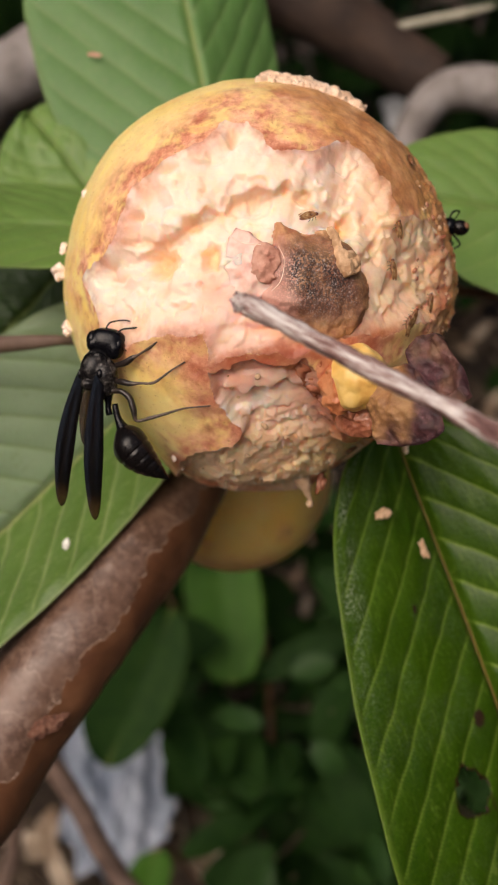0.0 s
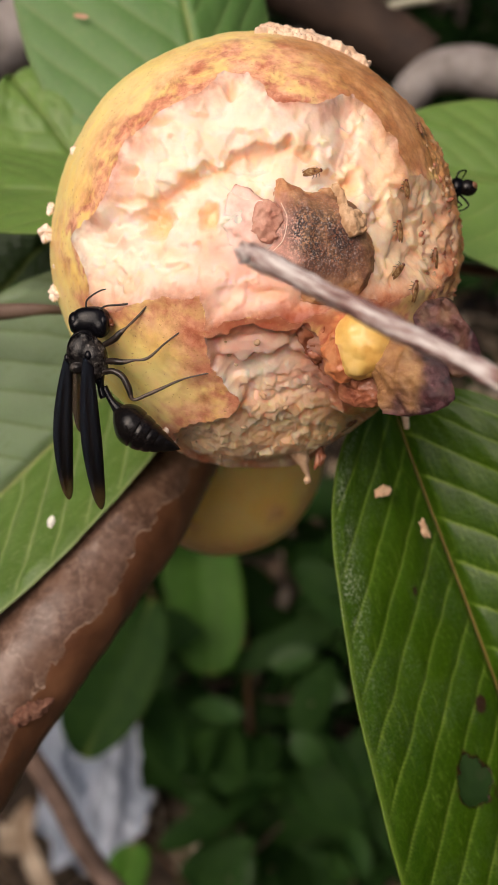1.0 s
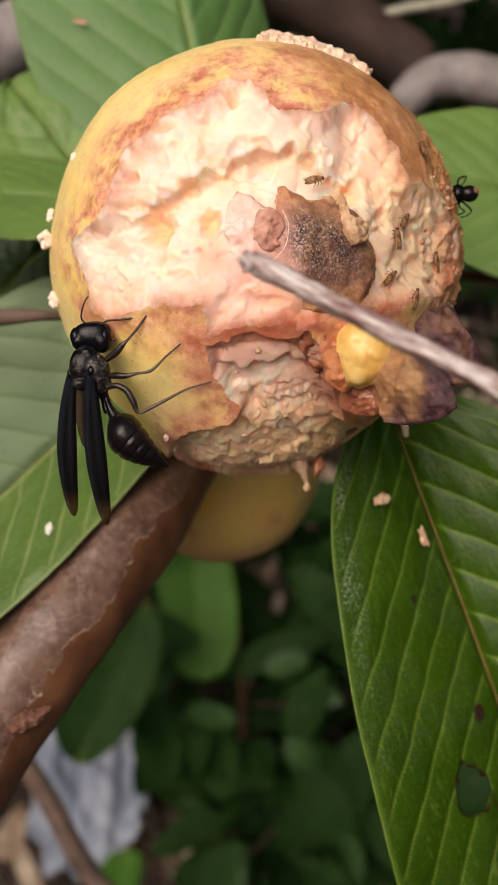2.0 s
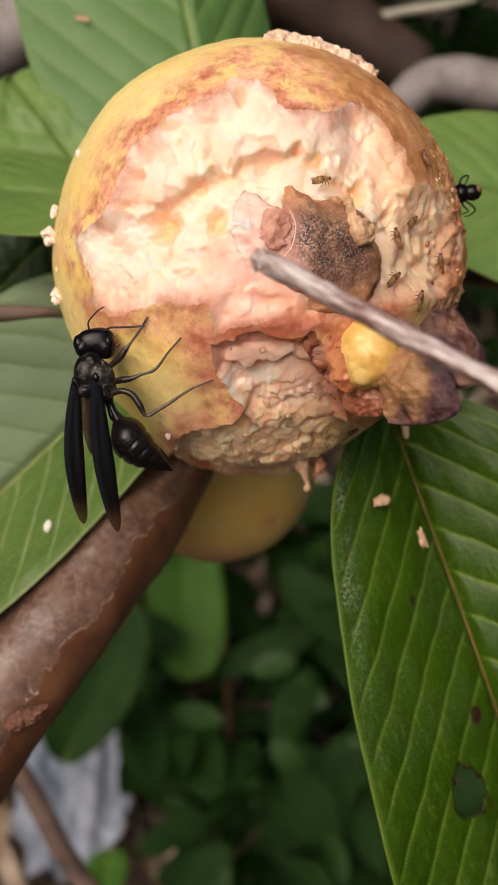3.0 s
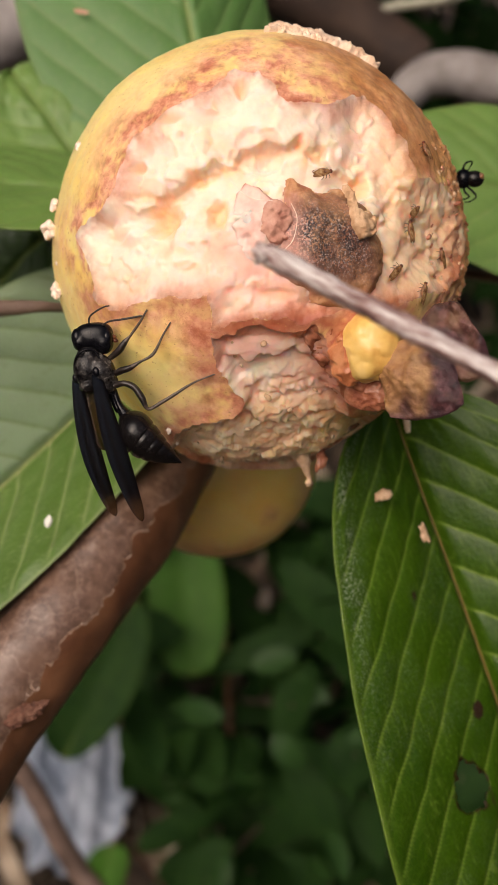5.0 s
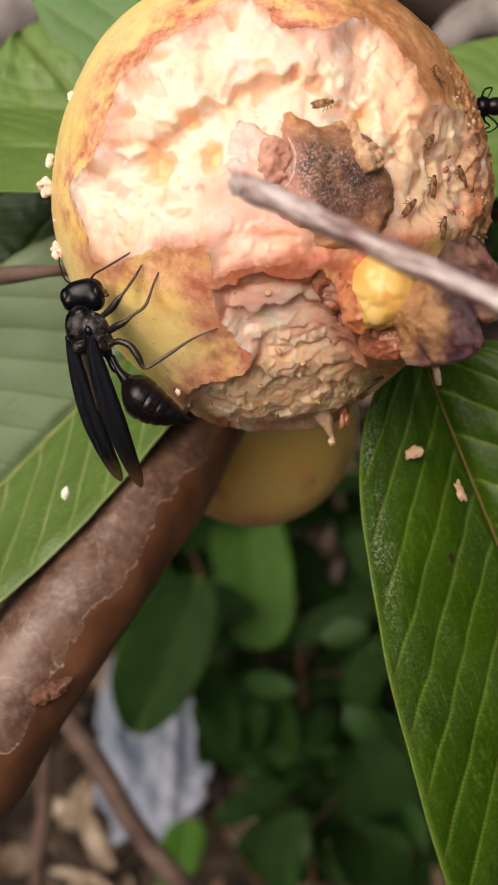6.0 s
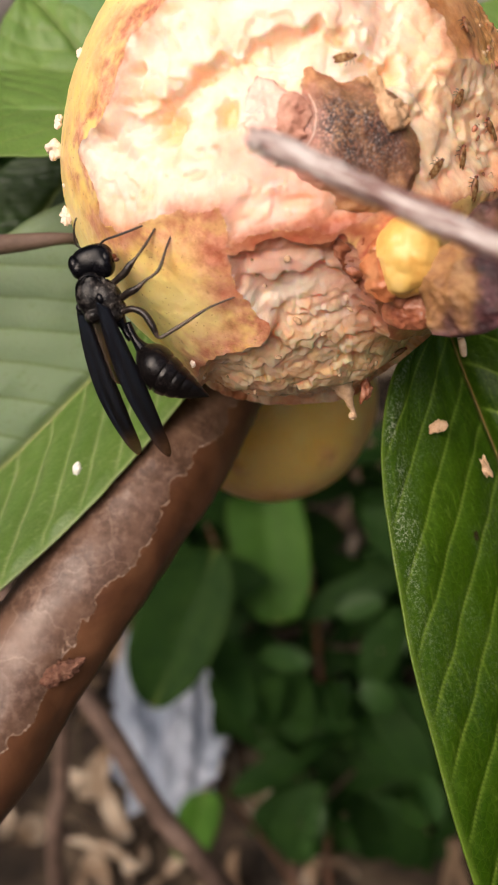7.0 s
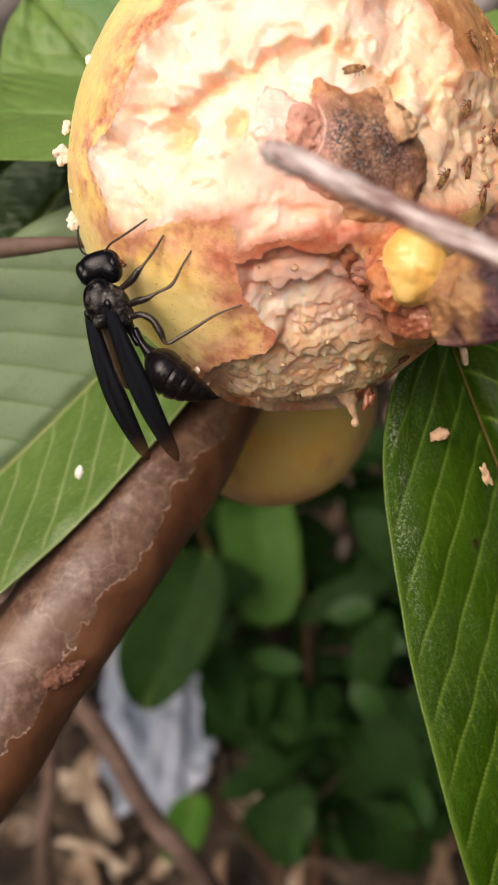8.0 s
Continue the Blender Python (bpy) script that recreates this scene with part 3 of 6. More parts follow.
def fruit_radius(ab):
    """Radius (metres) of the eaten fruit, how deep each point is inside a bite, and its stains."""
    d = arc(ab)
    p = d * 37.5
    ab = ab * np.array((0.965, 1))
    wob = np.stack([fbm(p * 0.22 + 3, 4, 0.6), fbm(p * 0.22 + 40, 4, 0.6)], 1)
    jag = fbm(p * 0.5 + 60, 4, 0.6)
    q = ab + 1.3 * wob
    calm = ab + 2.0 * np.stack([fbm(p * 0.12 + 3, 2), fbm(p * 0.12 + 40, 2)], 1)
    slope1, slope2, slope3 = signed(calm, BITE), signed(calm, HOLLOW), signed(calm, LOWER)
    sd1, sd2, sd3 = signed(q, BITE), signed(q, HOLLOW), signed(q, LOWER)
    body = 37.5 + 0.5 * fbm(p * 0.05, 2) + 0.10 * fbm(p * 0.5, 3)
    body = body + 1.0 * smooth(ab[:, 0], 42, 78) * smooth(ab[:, 1], -28, -8)
    body = body + 0.45 * smooth(ab[:, 0], 44, 58) * smooth(ab[:, 1], -30, -15) * jag
    body = body + 3.0 * smooth(-ab[:, 1], 42, 80) * (1 - smooth(np.abs(ab[:, 0]), 25, 50))
    bent = p + 0.8 * np.stack([vnoise(p * 0.3 + 11), vnoise(p * 0.3 + 23), vnoise(p * 0.3 + 37)], 1)
    # broken shelves with jagged brinks, and rounded clumps
    slow = fbm(p * 0.10 + 31, 4, 0.5)
    level = (slow + 0.16 * jag + 0.012 * ab[:, 1]) / 0.62
    shelf = np.floor(level) + smooth(level - np.floor(level), 0.0, 0.16)
    clumps = 1.5 * cells(bent * 0.15 + 4) ** 2 + 0.55 * cells(bent * 0.31) ** 2 + 0.16 * cells(bent * 0.66 + 8) ** 2
    right = smooth(ab[:, 0], 12, 34)
    clumps = clumps + right * (0.9 * (1 - shingles(bent * np.array((0.26, 0.26, 0.15)))) + 0.25 * cells(bent * 0.7 + 8) ** 2)
    pit = np.zeros(len(ab))
    for ca, cb, ra, rb, low in PITS:
        d = np.hypot((ab[:, 0] - ca) / ra, (ab[:, 1] - cb) / rb) + 0.16 * jag
        pit = np.maximum(pit, low * (1 - smooth(d, 0.3, 1.2)))
    lumps = 0.50 * shelf + clumps + 1.35 * pit + 0.02 * fbm(p * 1.6, 3, 0.6) - 0.45
    upper = smooth(ab[:, 1], -3, 5)
    dep1 = 0.12 * smooth(sd1, 0, 1.0) + 1.9 * smooth(slope1, 1, 16) + 1.5 * upper * smooth(sd2, -0.2, 0.7) + 0.9 * smooth(slope2, 0, 10) + smooth(sd1, 0, 5) * lumps
    # the lower bite: flakes that hang over one another, coarse below and smoother above
    crumbly = 0.35 + 0.65 * smooth(-ab[:, 1], 36, 50)
    warp = p + 1.0 * np.stack([vnoise(p * 0.45 + 11), vnoise(p * 0.45 + 23), vnoise(p * 0.45 + 37)], 1) + 0.35 * np.stack([vnoise(p * 1.3 + 5), vnoise(p * 1.3 + 15), vnoise(p * 1.3 + 25)], 1)
    steps = 1.5 * (1 - shingles(warp * np.array((0.15, 0.15, 0.19)))) + crumbly * 0.80 * (1 - shingles(warp * np.array((0.27, 0.27, 0.33)) + 7)) + 0.5 * crumbly * cells(warp * 0.60 + 5) ** 2 + 0.04 * fbm(p * 1.8 + 4, 3, 0.6)
    dep3 = 0.35 * smooth(sd3, 0, 1.0) + 0.5 * smooth(slope3, 0, 9) + smooth(sd3, 0, 2.5) * steps
    inside = np.maximum(sd1, sd3)
    lip = 0.15 * np.exp(-(inside / 2.0) ** 2)
    r = body + lip - np.maximum(dep1, 0) * (sd1 > 0) - np.maximum(dep3, 0) * (sd3 > 0)
    # amber band below the ledge: the overhang's shadow put into the flesh colour
    under = upper * smooth(sd2, 0.1, 0.8) * (1 - smooth(sd2, 1.2, 4.5)) * smooth(jag + slow, -0.7, 0.2)
    valley = smooth(cells(bent * 0.15 + 4), 0.55, 0.85)
    amber = np.clip(0.95 * pit / 1.3 + 0.6 * under + 0.25 * valley, 0, 1)
    tan = np.clip(smooth(ab[:, 0], 12, 40) * 0.75 + smooth(-ab[:, 1], 38, 58) * 0.8 + 0.10 * wob[:, 0], 0, 1)
    edge = np.exp(-(np.maximum(inside, 0) / 2.4) ** 2)
    seam = np.exp(-((ab[:, 1] + 27.5 - 0.02 * ab[:, 0]) / 4.0) ** 2) * smooth(ab[:, 0], -20, -8) * (1 - smooth(ab[:, 0], 22, 34))
    core = np.exp(-(((ab[:, 0] - 20) / 14) ** 2 + ((ab[:, 1] + 25) / 8) ** 2)) + 0.8 * np.exp(-(((ab[:, 0] - 37) / 12) ** 2 + ((ab[:, 1] + 42) / 15) ** 2))
    rim = smooth(ab[:, 0], 51, 63)
    seam = 0.45 * seam
    wet = np.clip(1.15 * np.exp(-(((ab[:, 0] - 24) / 8.5) ** 2 + ((ab[:, 1] + 38) / 12) ** 2)) + 0.8 * np.exp(-((ab[:, 1] + 26.5 - 0.1 * ab[:, 0]) / 2.2) ** 2) * smooth(ab[:, 0], -16, -4) * (1 - smooth(ab[:, 0], 26, 34)) * smooth(wob[:, 0], -0.6, 0.5) + 0.62 * np.exp(-(np.minimum(inside, 0) / 5.5) ** 2) * smooth(-ab[:, 1], 14, 24) * (inside <= 0) * smooth(wob[:, 1], -0.9, 0.3), 0, 1)
    stain = np.clip(0.7 * edge * smooth(wob[:, 1] + 0.4 * jag, -0.7, 0.6) + 0.7 * seam + 0.9 * core + 0.3 * smooth(-ab[:, 1], 70, 90) * smooth(wob[:, 1], -0.7, 0.5) + 0.65 * rim * smooth(wob[:, 0] + 0.4 * jag, -0.4, 0.5), 0, 1)
    fade = np.exp(-(np.minimum(inside, 0) / np.where(ab[:, 1] > -10, 12.0, 9.5)) ** 2)
    top = np.exp(-(((ab[:, 0] - 20) / 30) ** 2 + ((ab[:, 1] - 44) / 13) ** 2))
    patchy = smooth(fbm(p * 0.16 + 50, 4, 0.6), -1.0, -0.1)
    skin_stain = np.clip(1.15 * fade * patchy + top * (0.55 + 0.55 * patchy) + 0.8 * rim + 0.8 * seam + 0.9 * core, 0, 1)
    pink = np.clip(0.9 * np.exp(-(((ab[:, 0] + 2) / 15) ** 2 + ((ab[:, 1] + 14) / 9) ** 2)) + 0.7 * np.exp(-(np.maximum(sd1, 0) / 3.5) ** 2) * smooth(wob[:, 0], -0.5, 0.6)
                   + 0.2 * np.exp(-((ab[:, 1] + 34) / 8) ** 2) + 0.25 * smooth(slow, 0.1, 0.8), 0, 1)
    brown = np.clip(smooth(ab[:, 0] + 0.5 * ab[:, 1] + 5 * wob[:, 0], 26, 44) * smooth(ab[:, 1] + 3 * wob[:, 1], 8, 20) + smooth(ab[:, 0], 52, 62) * smooth(ab[:, 1], -25, -10) + smooth(-ab[:, 1], 84, 94), 0, 0.9)
    return r / 1000, inside, tan, stain, skin_stain, pink, amber, wet, brown


def build_fruit():
    fruit = thing("guava", "ripe yellow guava with its pinkish flesh half eaten away", "fruit", Matrix.Translation(FRUIT_C))
    step, reach = 0.34, 102.0
    axis = np.arange(-reach, reach + step / 2, step)
    n = len(axis)
    a, b = np.meshgrid(axis, axis, indexing="ij")
    ab = np.stack([a.ravel(), b.ravel()], 1)
    r, inside, tan, stain, skin_stain, pink, amber, wet, brown = fruit_radius(ab)
    # mushy flesh: crests and clefts are rounded off
    flat = r.reshape(n, n)
    for _ in range(2):
        flat = (2 * flat + np.roll(flat, 1, 0) + np.roll(flat, -1, 0) + np.roll(flat, 1, 1) + np.roll(flat, -1, 1)) / 6
    r = np.where(inside > 0.6, flat.ravel(), r)
    # the torn edge runs along the bite's outline, not along the cells
    faces = grid_faces(n, n)
    gut = inside[faces].mean(1) > 0
    border = np.zeros(len(ab), bool)
    border[np.intersect1d(faces[gut].ravel(), faces[~gut].ravel())] = True
    ga, gb = np.gradient(inside.reshape(n, n), step)
    grad = np.stack([ga.ravel(), gb.ravel()], 1)
    move = -(inside / np.maximum((grad ** 2).sum(1), 0.25))[:, None] * grad
    ab = ab + np.where(border[:, None], np.clip(move, -0.29, 0.29), 0)
    # brinks lean out over the hollows below them
    tall = (r * 1000).reshape(n, n)
    soft = tall.copy()
    for _ in range(40):
        soft = (soft + np.roll(soft, 1, 0) + np.roll(soft, -1, 0) + np.roll(soft, 1, 1) + np.roll(soft, -1, 1)) / 5
    ga, gb = np.gradient(soft, step * 0.654)
    lean = np.clip(1.1 * (tall - soft) - 0.12, 0, 0.9) * smooth(np.hypot(ga, gb), 0.15, 0.6) / (np.hypot(ga, gb) + 1e-6) * (inside.reshape(n, n) > 0.8)
    lean = lean * np.where(b < -28, 0.3, 0.8) * smooth(inside.reshape(n, n), 2, 5)
    ab = ab - np.stack([(ga * lean).ravel(), (gb * lean).ravel()], 1) / 0.654
    verts = arc(ab) * r[:, None]
    keep = np.hypot(ab[:, 0], ab[:, 1]) < reach
    faces = faces[keep[faces].all(1)]
    eaten = gut[keep[grid_faces(n, n)].all(1)]
    for name, pick, mat, attrs, label in (("skin", ~eaten, SKIN, {"stain": skin_stain, "wet": wet, "brown": brown}, "yellow skin with brown bruises and specks"),
                                          ("flesh", eaten, FLESH, {"tan": tan, "stain": stain, "pink": pink, "amber": amber, "wet": wet}, "gnawed, crumbly cream and pink flesh")):
        f = faces[pick]
        used, idx = np.unique(f, return_inverse=True)
        part(name, make_mesh(name, verts[used], idx.reshape(f.shape), mat, {k: v[used] for k, v in attrs.items()}), fruit, label)
    th, ph = np.meshgrid(np.radians(np.linspace(100, 180, 24)), np.linspace(0, 2 * math.pi, 64, endpoint=False), indexing="ij")
    v = np.stack([0.958 * np.sin(th) * np.cos(ph), -np.cos(th), np.sin(th) * np.sin(ph)], 2).reshape(-1, 3) * 0.0375
    part("back_skin", make_mesh("back_skin", v, grid_faces(24, 64, True), SKIN, {"stain": 0 * v[:, 0]}), fruit, "unbroken yellow skin")
    return fruit


GUAVA = build_fruit()


def on_fruit(a, b, lift=0.0):
    """A place on the eaten fruit's surface, in the fruit's space, and its outward normal."""
    ab = np.array([(a / 0.965, b)], float)
    d = arc(ab)[0]
    return d * (fruit_radius(ab)[0][0] + lift), d


def fruit_plate(outline, low, high, dome, rough=0.0003, step=0.6, rag=0.7):
    """A plate that follows the fruit: an outline in degrees, from radius low to high (metres), swelling by dome."""
    poly = np.array(outline, float)
    lo, hi = poly.min(0) - 1, poly.max(0) + 1
    xs, ys = np.arange(lo[0], hi[0], step), np.arange(lo[1], hi[1], step)
    a, b = np.meshgrid(xs, ys, indexing="ij")
    ab = np.stack([a.ravel(), b.ravel()], 1)
    d = arc(ab / np.array((0.965, 1)))
    sd = signed(ab + rag * np.stack([fbm(d * 11, 4, 0.6), fbm(d * 11 + 7, 4, 0.6)], 1), outline)
    r = high + dome * smooth(sd, 0, 7) + rough * fbm(d * 22, 4, 0.6) - (high - low) * (1 - smooth(sd, -0.6, 0.5))
    f = grid_faces(len(xs), len(ys))
    f = f[(sd[f] > -0.7).all(1)]
    used, idx = np.unique(f, return_inverse=True)
    return (d * r[:, None])[used], idx.reshape(f.shape)


def patch(corners, bulge, thick, nu=26, nv=26, rough=0.0004, curl=0.0):
    """A thick curled flap over four corners (p00, p10, p11, p01), bulging along its normal, with a ragged outline."""
    p00, p10, p11, p01 = [np.array(c) for c in corners]
    nrm = np.cross(p10 - p00, p01 - p00)
    nrm /= np.linalg.norm(nrm)
    sides = []
    for sign in (1, -1):
        v = []
        for i in range(nu):
            for j in range(nv):
                u, w = i / (nu - 1), j / (nv - 1)
                uu, ww = 2 * u - 1, 2 * w - 1
                k = 1 - 0.16 * (uu * ww) ** 2
                u2, w2 = 0.5 + 0.5 * uu * k, 0.5 + 0.5 * ww * k
                p = (1 - u2) * ((1 - w2) * p00 + w2 * p01) + u2 * ((1 - w2) * p10 + w2 * p11)
                edge = min(1.0, 6 * min(u, 1 - u, w, 1 - w))
                p = p + nrm * (bulge * (1 - uu * uu) * (1 - ww * ww) + curl * (uu ** 4 + ww ** 4) + sign * 0.5 * thick * (0.3 + 0.7 * edge ** 0.5))
                v.append(p)
        v = np.array(v)
        v = v + nrm * (rough * fbm(v * 350, 4, 0.6))[:, None] + 0.6 * rough * np.stack([fbm(v * 260 + 9, 2), fbm(v * 260 + 30, 2), fbm(v * 260 + 60, 2)], 1)
        sides.append((v, grid_faces(nu, nv)))
    v, f = join(*sides)
    ring = [i * nv for i in range(nu)] + [(nu - 1) * nv + j for j in range(1, nv)] + [i * nv + nv - 1 for i in range(nu - 2, -1, -1)] + list(range(nv - 2, 0, -1))
    for a, b in zip(ring, ring[1:] + ring[:1]):
        f.append([a, b, b + nu * nv, a + nu * nv])
    return v, f


def build_calyx():
    c = np.array(FRUIT_C)
    plate = [(5.2, 8.2), (9.9, 6.2), (14.2, 5.0), (19.3, 6.2), (24.8, 2.8), (27.5, -1), (31.5, -7.5), (32.8, -13.8), (31.9, -19.8), (25.8, -25.5), (18.1, -27.2), (11, -24.5), (6, -19), (1.9, -15), (0.4, -11), (2.7, -8.2), (4.8, -3.2), (4.2, 2)]
    v, f = fruit_plate(plate, 0.0334, 0.0353, 0.0027, 0.00022, 0.35, 0.9)
    x, z, ruffle = v[:, 0], v[:, 2], fbm(v * 420, 4, 0.6)
    left = 1 - smooth(x + 0.0014 * ruffle, 0.003, 0.007)
    low = smooth(-z + 0.001 * ruffle, 0.0085, 0.0125)
    ends = np.clip(smooth(x + 0.0012 * ruffle, 0.0150, 0.0185) + 0.9 * smooth(z + 0.001 * ruffle, 0.0005, 0.0032) + 0.7 * low, 0, 1)
    mould = np.exp(-(((x - 0.0098) / 0.0074) ** 2 + ((z + 0.0045) / 0.0056) ** 2)) * (1 - 0.6 * left) + 0.6 * np.exp(-(((x - 0.0060) / 0.0035) ** 2 + ((z + 0.0035) / 0.0035) ** 2))
    part("sepal", make_mesh("sepal", v, f, SEPAL, {"left": left, "mould": np.clip(mould, 0, 1), "ends": ends}), GUAVA, "dried brown sepal mottled with black mould")
    lobe = [(-8.6, 2.7), (-7.8, 4.6), (-5.2, 6.6), (-2.0, 5.3), (2.0, 1.8), (5.0, -1.3), (5.9, -6.8), (2.9, -11.9), (-2, -13.5), (-6.5, -11), (-9, -5), (-9.6, -1)]
    v, f = fruit_plate(lobe, 0.0325, 0.0349, 0.0010, 0.00025, 0.4)
    sd = signed(np.stack([np.degrees(v[:, 0] / 0.0362), np.degrees(v[:, 2] / 0.0362)], 1), lobe)
    part("sepal", make_mesh("sepal_pink", v, f, SEPAL_PINK, {"rim": np.exp(-(sd / 0.7) ** 2) * smooth(v[:, 2], -0.003, 0.001)}), GUAVA, "thin pink sepal with a brown edge")
    v, f = fruit_plate([(-2.6, -0.8), (0.4, 1.5), (3.9, 0.8), (5.8, -2.4), (5.6, -6.6), (1.8, -8.0), (-1.8, -6.0)], 0.0340, 0.0359, 0.0010, 0.0003, 0.3, 1.4)
    part("sepal", make_mesh("sepal_lobe", v, f, SEPAL_RED), GUAVA, "reddish brown crinkled sepal lobe")
    for line in ([(4.6, 0.4), (5.9, -3.0), (5.2, -7.5), (3.0, -10.0)], [(-9.0, 5.5), (-7.0, 3.0), (-4.0, 1.2), (0.5, 0.6)], [(9, 7.4), (12, 9.0), (15, 8.6)]):
        fibre = [(*(arc(np.array([(a / 0.965, b)]))[0] * (0.0381 + 0.0003 * (k % 2))), 0.00006) for k, (a, b) in enumerate(line)]
        v, f = tube(fibre, 30, 6)
        part("fibre", make_mesh("fibre", v, f, CRUMB_PALE), GUAVA, "fine pale fibre")
    v, f = fruit_plate([(17.2, 5.2), (18.6, 4.6), (20.8, 0.1), (24.7, -1.6), (25.6, -4.9), (20.8, -6.0), (18.9, -3.4), (18.6, -0.4)], 0.0372, 0.0389, 0.0005, 0.0005, 0.3)
    v = v + 0.00022 * np.stack([fbm(v * 1300, 3), fbm(v * 1300 + 9, 3), fbm(v * 1300 + 30, 3)], 1)
    part("torn_flap", make_mesh("torn_flap", v, f, FLAP), GUAVA, "torn flap of flesh on the sepal")
    v, f = patch([(0.0234, 0.1605, 0.0152), (0.0291, 0.1585, 0.0190), (0.0343, 0.1535, 0.0073), (0.0284, 0.1545, 0.0047)], 0.0025, 0.0016, 40, 40, 0.0007, 0.0012)
    part("sepal", make_mesh("sepal_purple", v - c, f, RIMMED, {"rim": np.clip(0.95 + 0.25 * fbm(v * 200, 3), 0, 1)}), GUAVA, "curled dark purple dried sepal")
    v, f = patch([(0.0188, 0.1635, 0.0088), (0.0262, 0.1575, 0.0135), (0.0316, 0.1532, 0.0009), (0.0213, 0.1612, -0.0012)], -0.0022, 0.0018, 40, 40, 0.0006, -0.0010)
    k = np.tile(np.stack(np.meshgrid(np.linspace(-1, 1, 40), np.linspace(-1, 1, 40), indexing="ij"), 2).reshape(-1, 2), (2, 1))
    rim = np.clip(smooth(np.maximum(k[:, 0], k[:, 1] * 0.95) + 0.30 * fbm(v * 260, 3), 0.22, 0.92), 0, 1)
    part("sepal", make_mesh("sepal_brown", v - c, f, RIMMED, {"rim": rim}), GUAVA, "thick brown sepal with a purple rim")
    mid = np.array((0.0175, 0.1625, 0.0104))
    v, f = ball(mid, (0.0045, 0.0044, 0.0055), 96, 64, rough=0.05, scale=260)
    v = mid + (v - mid) * (1.03 - 0.13 * cells(v * 360) ** 2 + 0.012 * fbm(v * 500, 3))[:, None]
    w, g = ball(mid + np.array((-0.0030, 0.0012, -0.0012)), (0.0032, 0.0030, 0.0044), 60, 40, rough=0.10, scale=330)
    w[:] = w + 0.0005 * np.stack([fbm(w * 500, 4), fbm(w * 500 + 9, 4), fbm(w * 500 + 30, 4)], 1)
    part("rind_base", make_mesh("rind_base", w - c, g, RINDBASE), GUAVA, "orange-pink torn base of the rind remnant")
    ring = []
    for k, a in enumerate(np.radians(np.linspace(95, 300, 9))):
        ring.append((0.0184 + 0.0058 * math.cos(a), 0.1652 + 0.0006 * (k % 2), 0.0104 + 0.0060 * math.sin(a), 0.0008 + 0.0005 * (k % 3 == 1) + 0.0003 * (k > 5)))
    w, g = tube(ring, 110, 30, 0.38, 620, 0.6)
    part("wet_tissue", make_mesh("wet_tissue", w - c, g, WET), GUAVA, "wet reddish brown tissue round the rind remnant")
    w, g = fruit_plate([(11, -26), (20, -24), (27, -27), (37, -40), (40, -52), (32, -58), (24, -50), (18, -42), (13, -34)], 0.0340, 0.0364, 0.0006, 0.0006, 0.5, 1.6)
    part("wet_tissue", make_mesh("wet_bed", w, g, WET), GUAVA, "glistening red-brown tissue between the bites")
    w, g = patch([(0.0150, 0.1655, 0.0058), (0.0235, 0.1640, 0.0070), (0.0215, 0.1660, 0.0005), (0.0140, 0.1685, 0.0020)], -0.0012, 0.0014, 50, 50, 0.00045, 0.0)
    part("wet_tissue", make_mesh("wet_hollow", w - c, g, WET), GUAVA, "torn wet brown tissue")
    part("rind_lump", make_mesh("rind_lump", v - c, f, LUMPY), GUAVA, "bumpy yellow remnant of rind")


build_calyx()

# ---- the second guava ----
def build_second_fruit():
    m = Matrix.Translation((-0.004, 0.287, -0.0097))
    v, f = ball((0, 0, 0), (0.0272, 0.027, 0.0268), 64, 40, rough=0.012, scale=60)
    ob = thing("guava", "whole yellow guava hanging in shade", "fruit", m)
    # random blotches are stains; the brown underside is shade put into the colour
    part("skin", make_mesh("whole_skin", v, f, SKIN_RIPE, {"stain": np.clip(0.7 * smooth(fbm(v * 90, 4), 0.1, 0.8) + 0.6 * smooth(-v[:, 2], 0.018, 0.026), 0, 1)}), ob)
    v, f = tube([(0.002, 0.0, 0.024, 0.0016), (0.003, -0.012, 0.034, 0.0014), (0.006, -0.034, 0.047, 0.0015)], 12, 8)
    part("stalk", make_mesh("stalk", v, f, BARK), ob)


build_second_fruit()

# ---- the guava tree: limb, leaves ----
TREE = thing("guava_tree", "guava branch with smooth peeling brown bark and broad leaves", "tree")


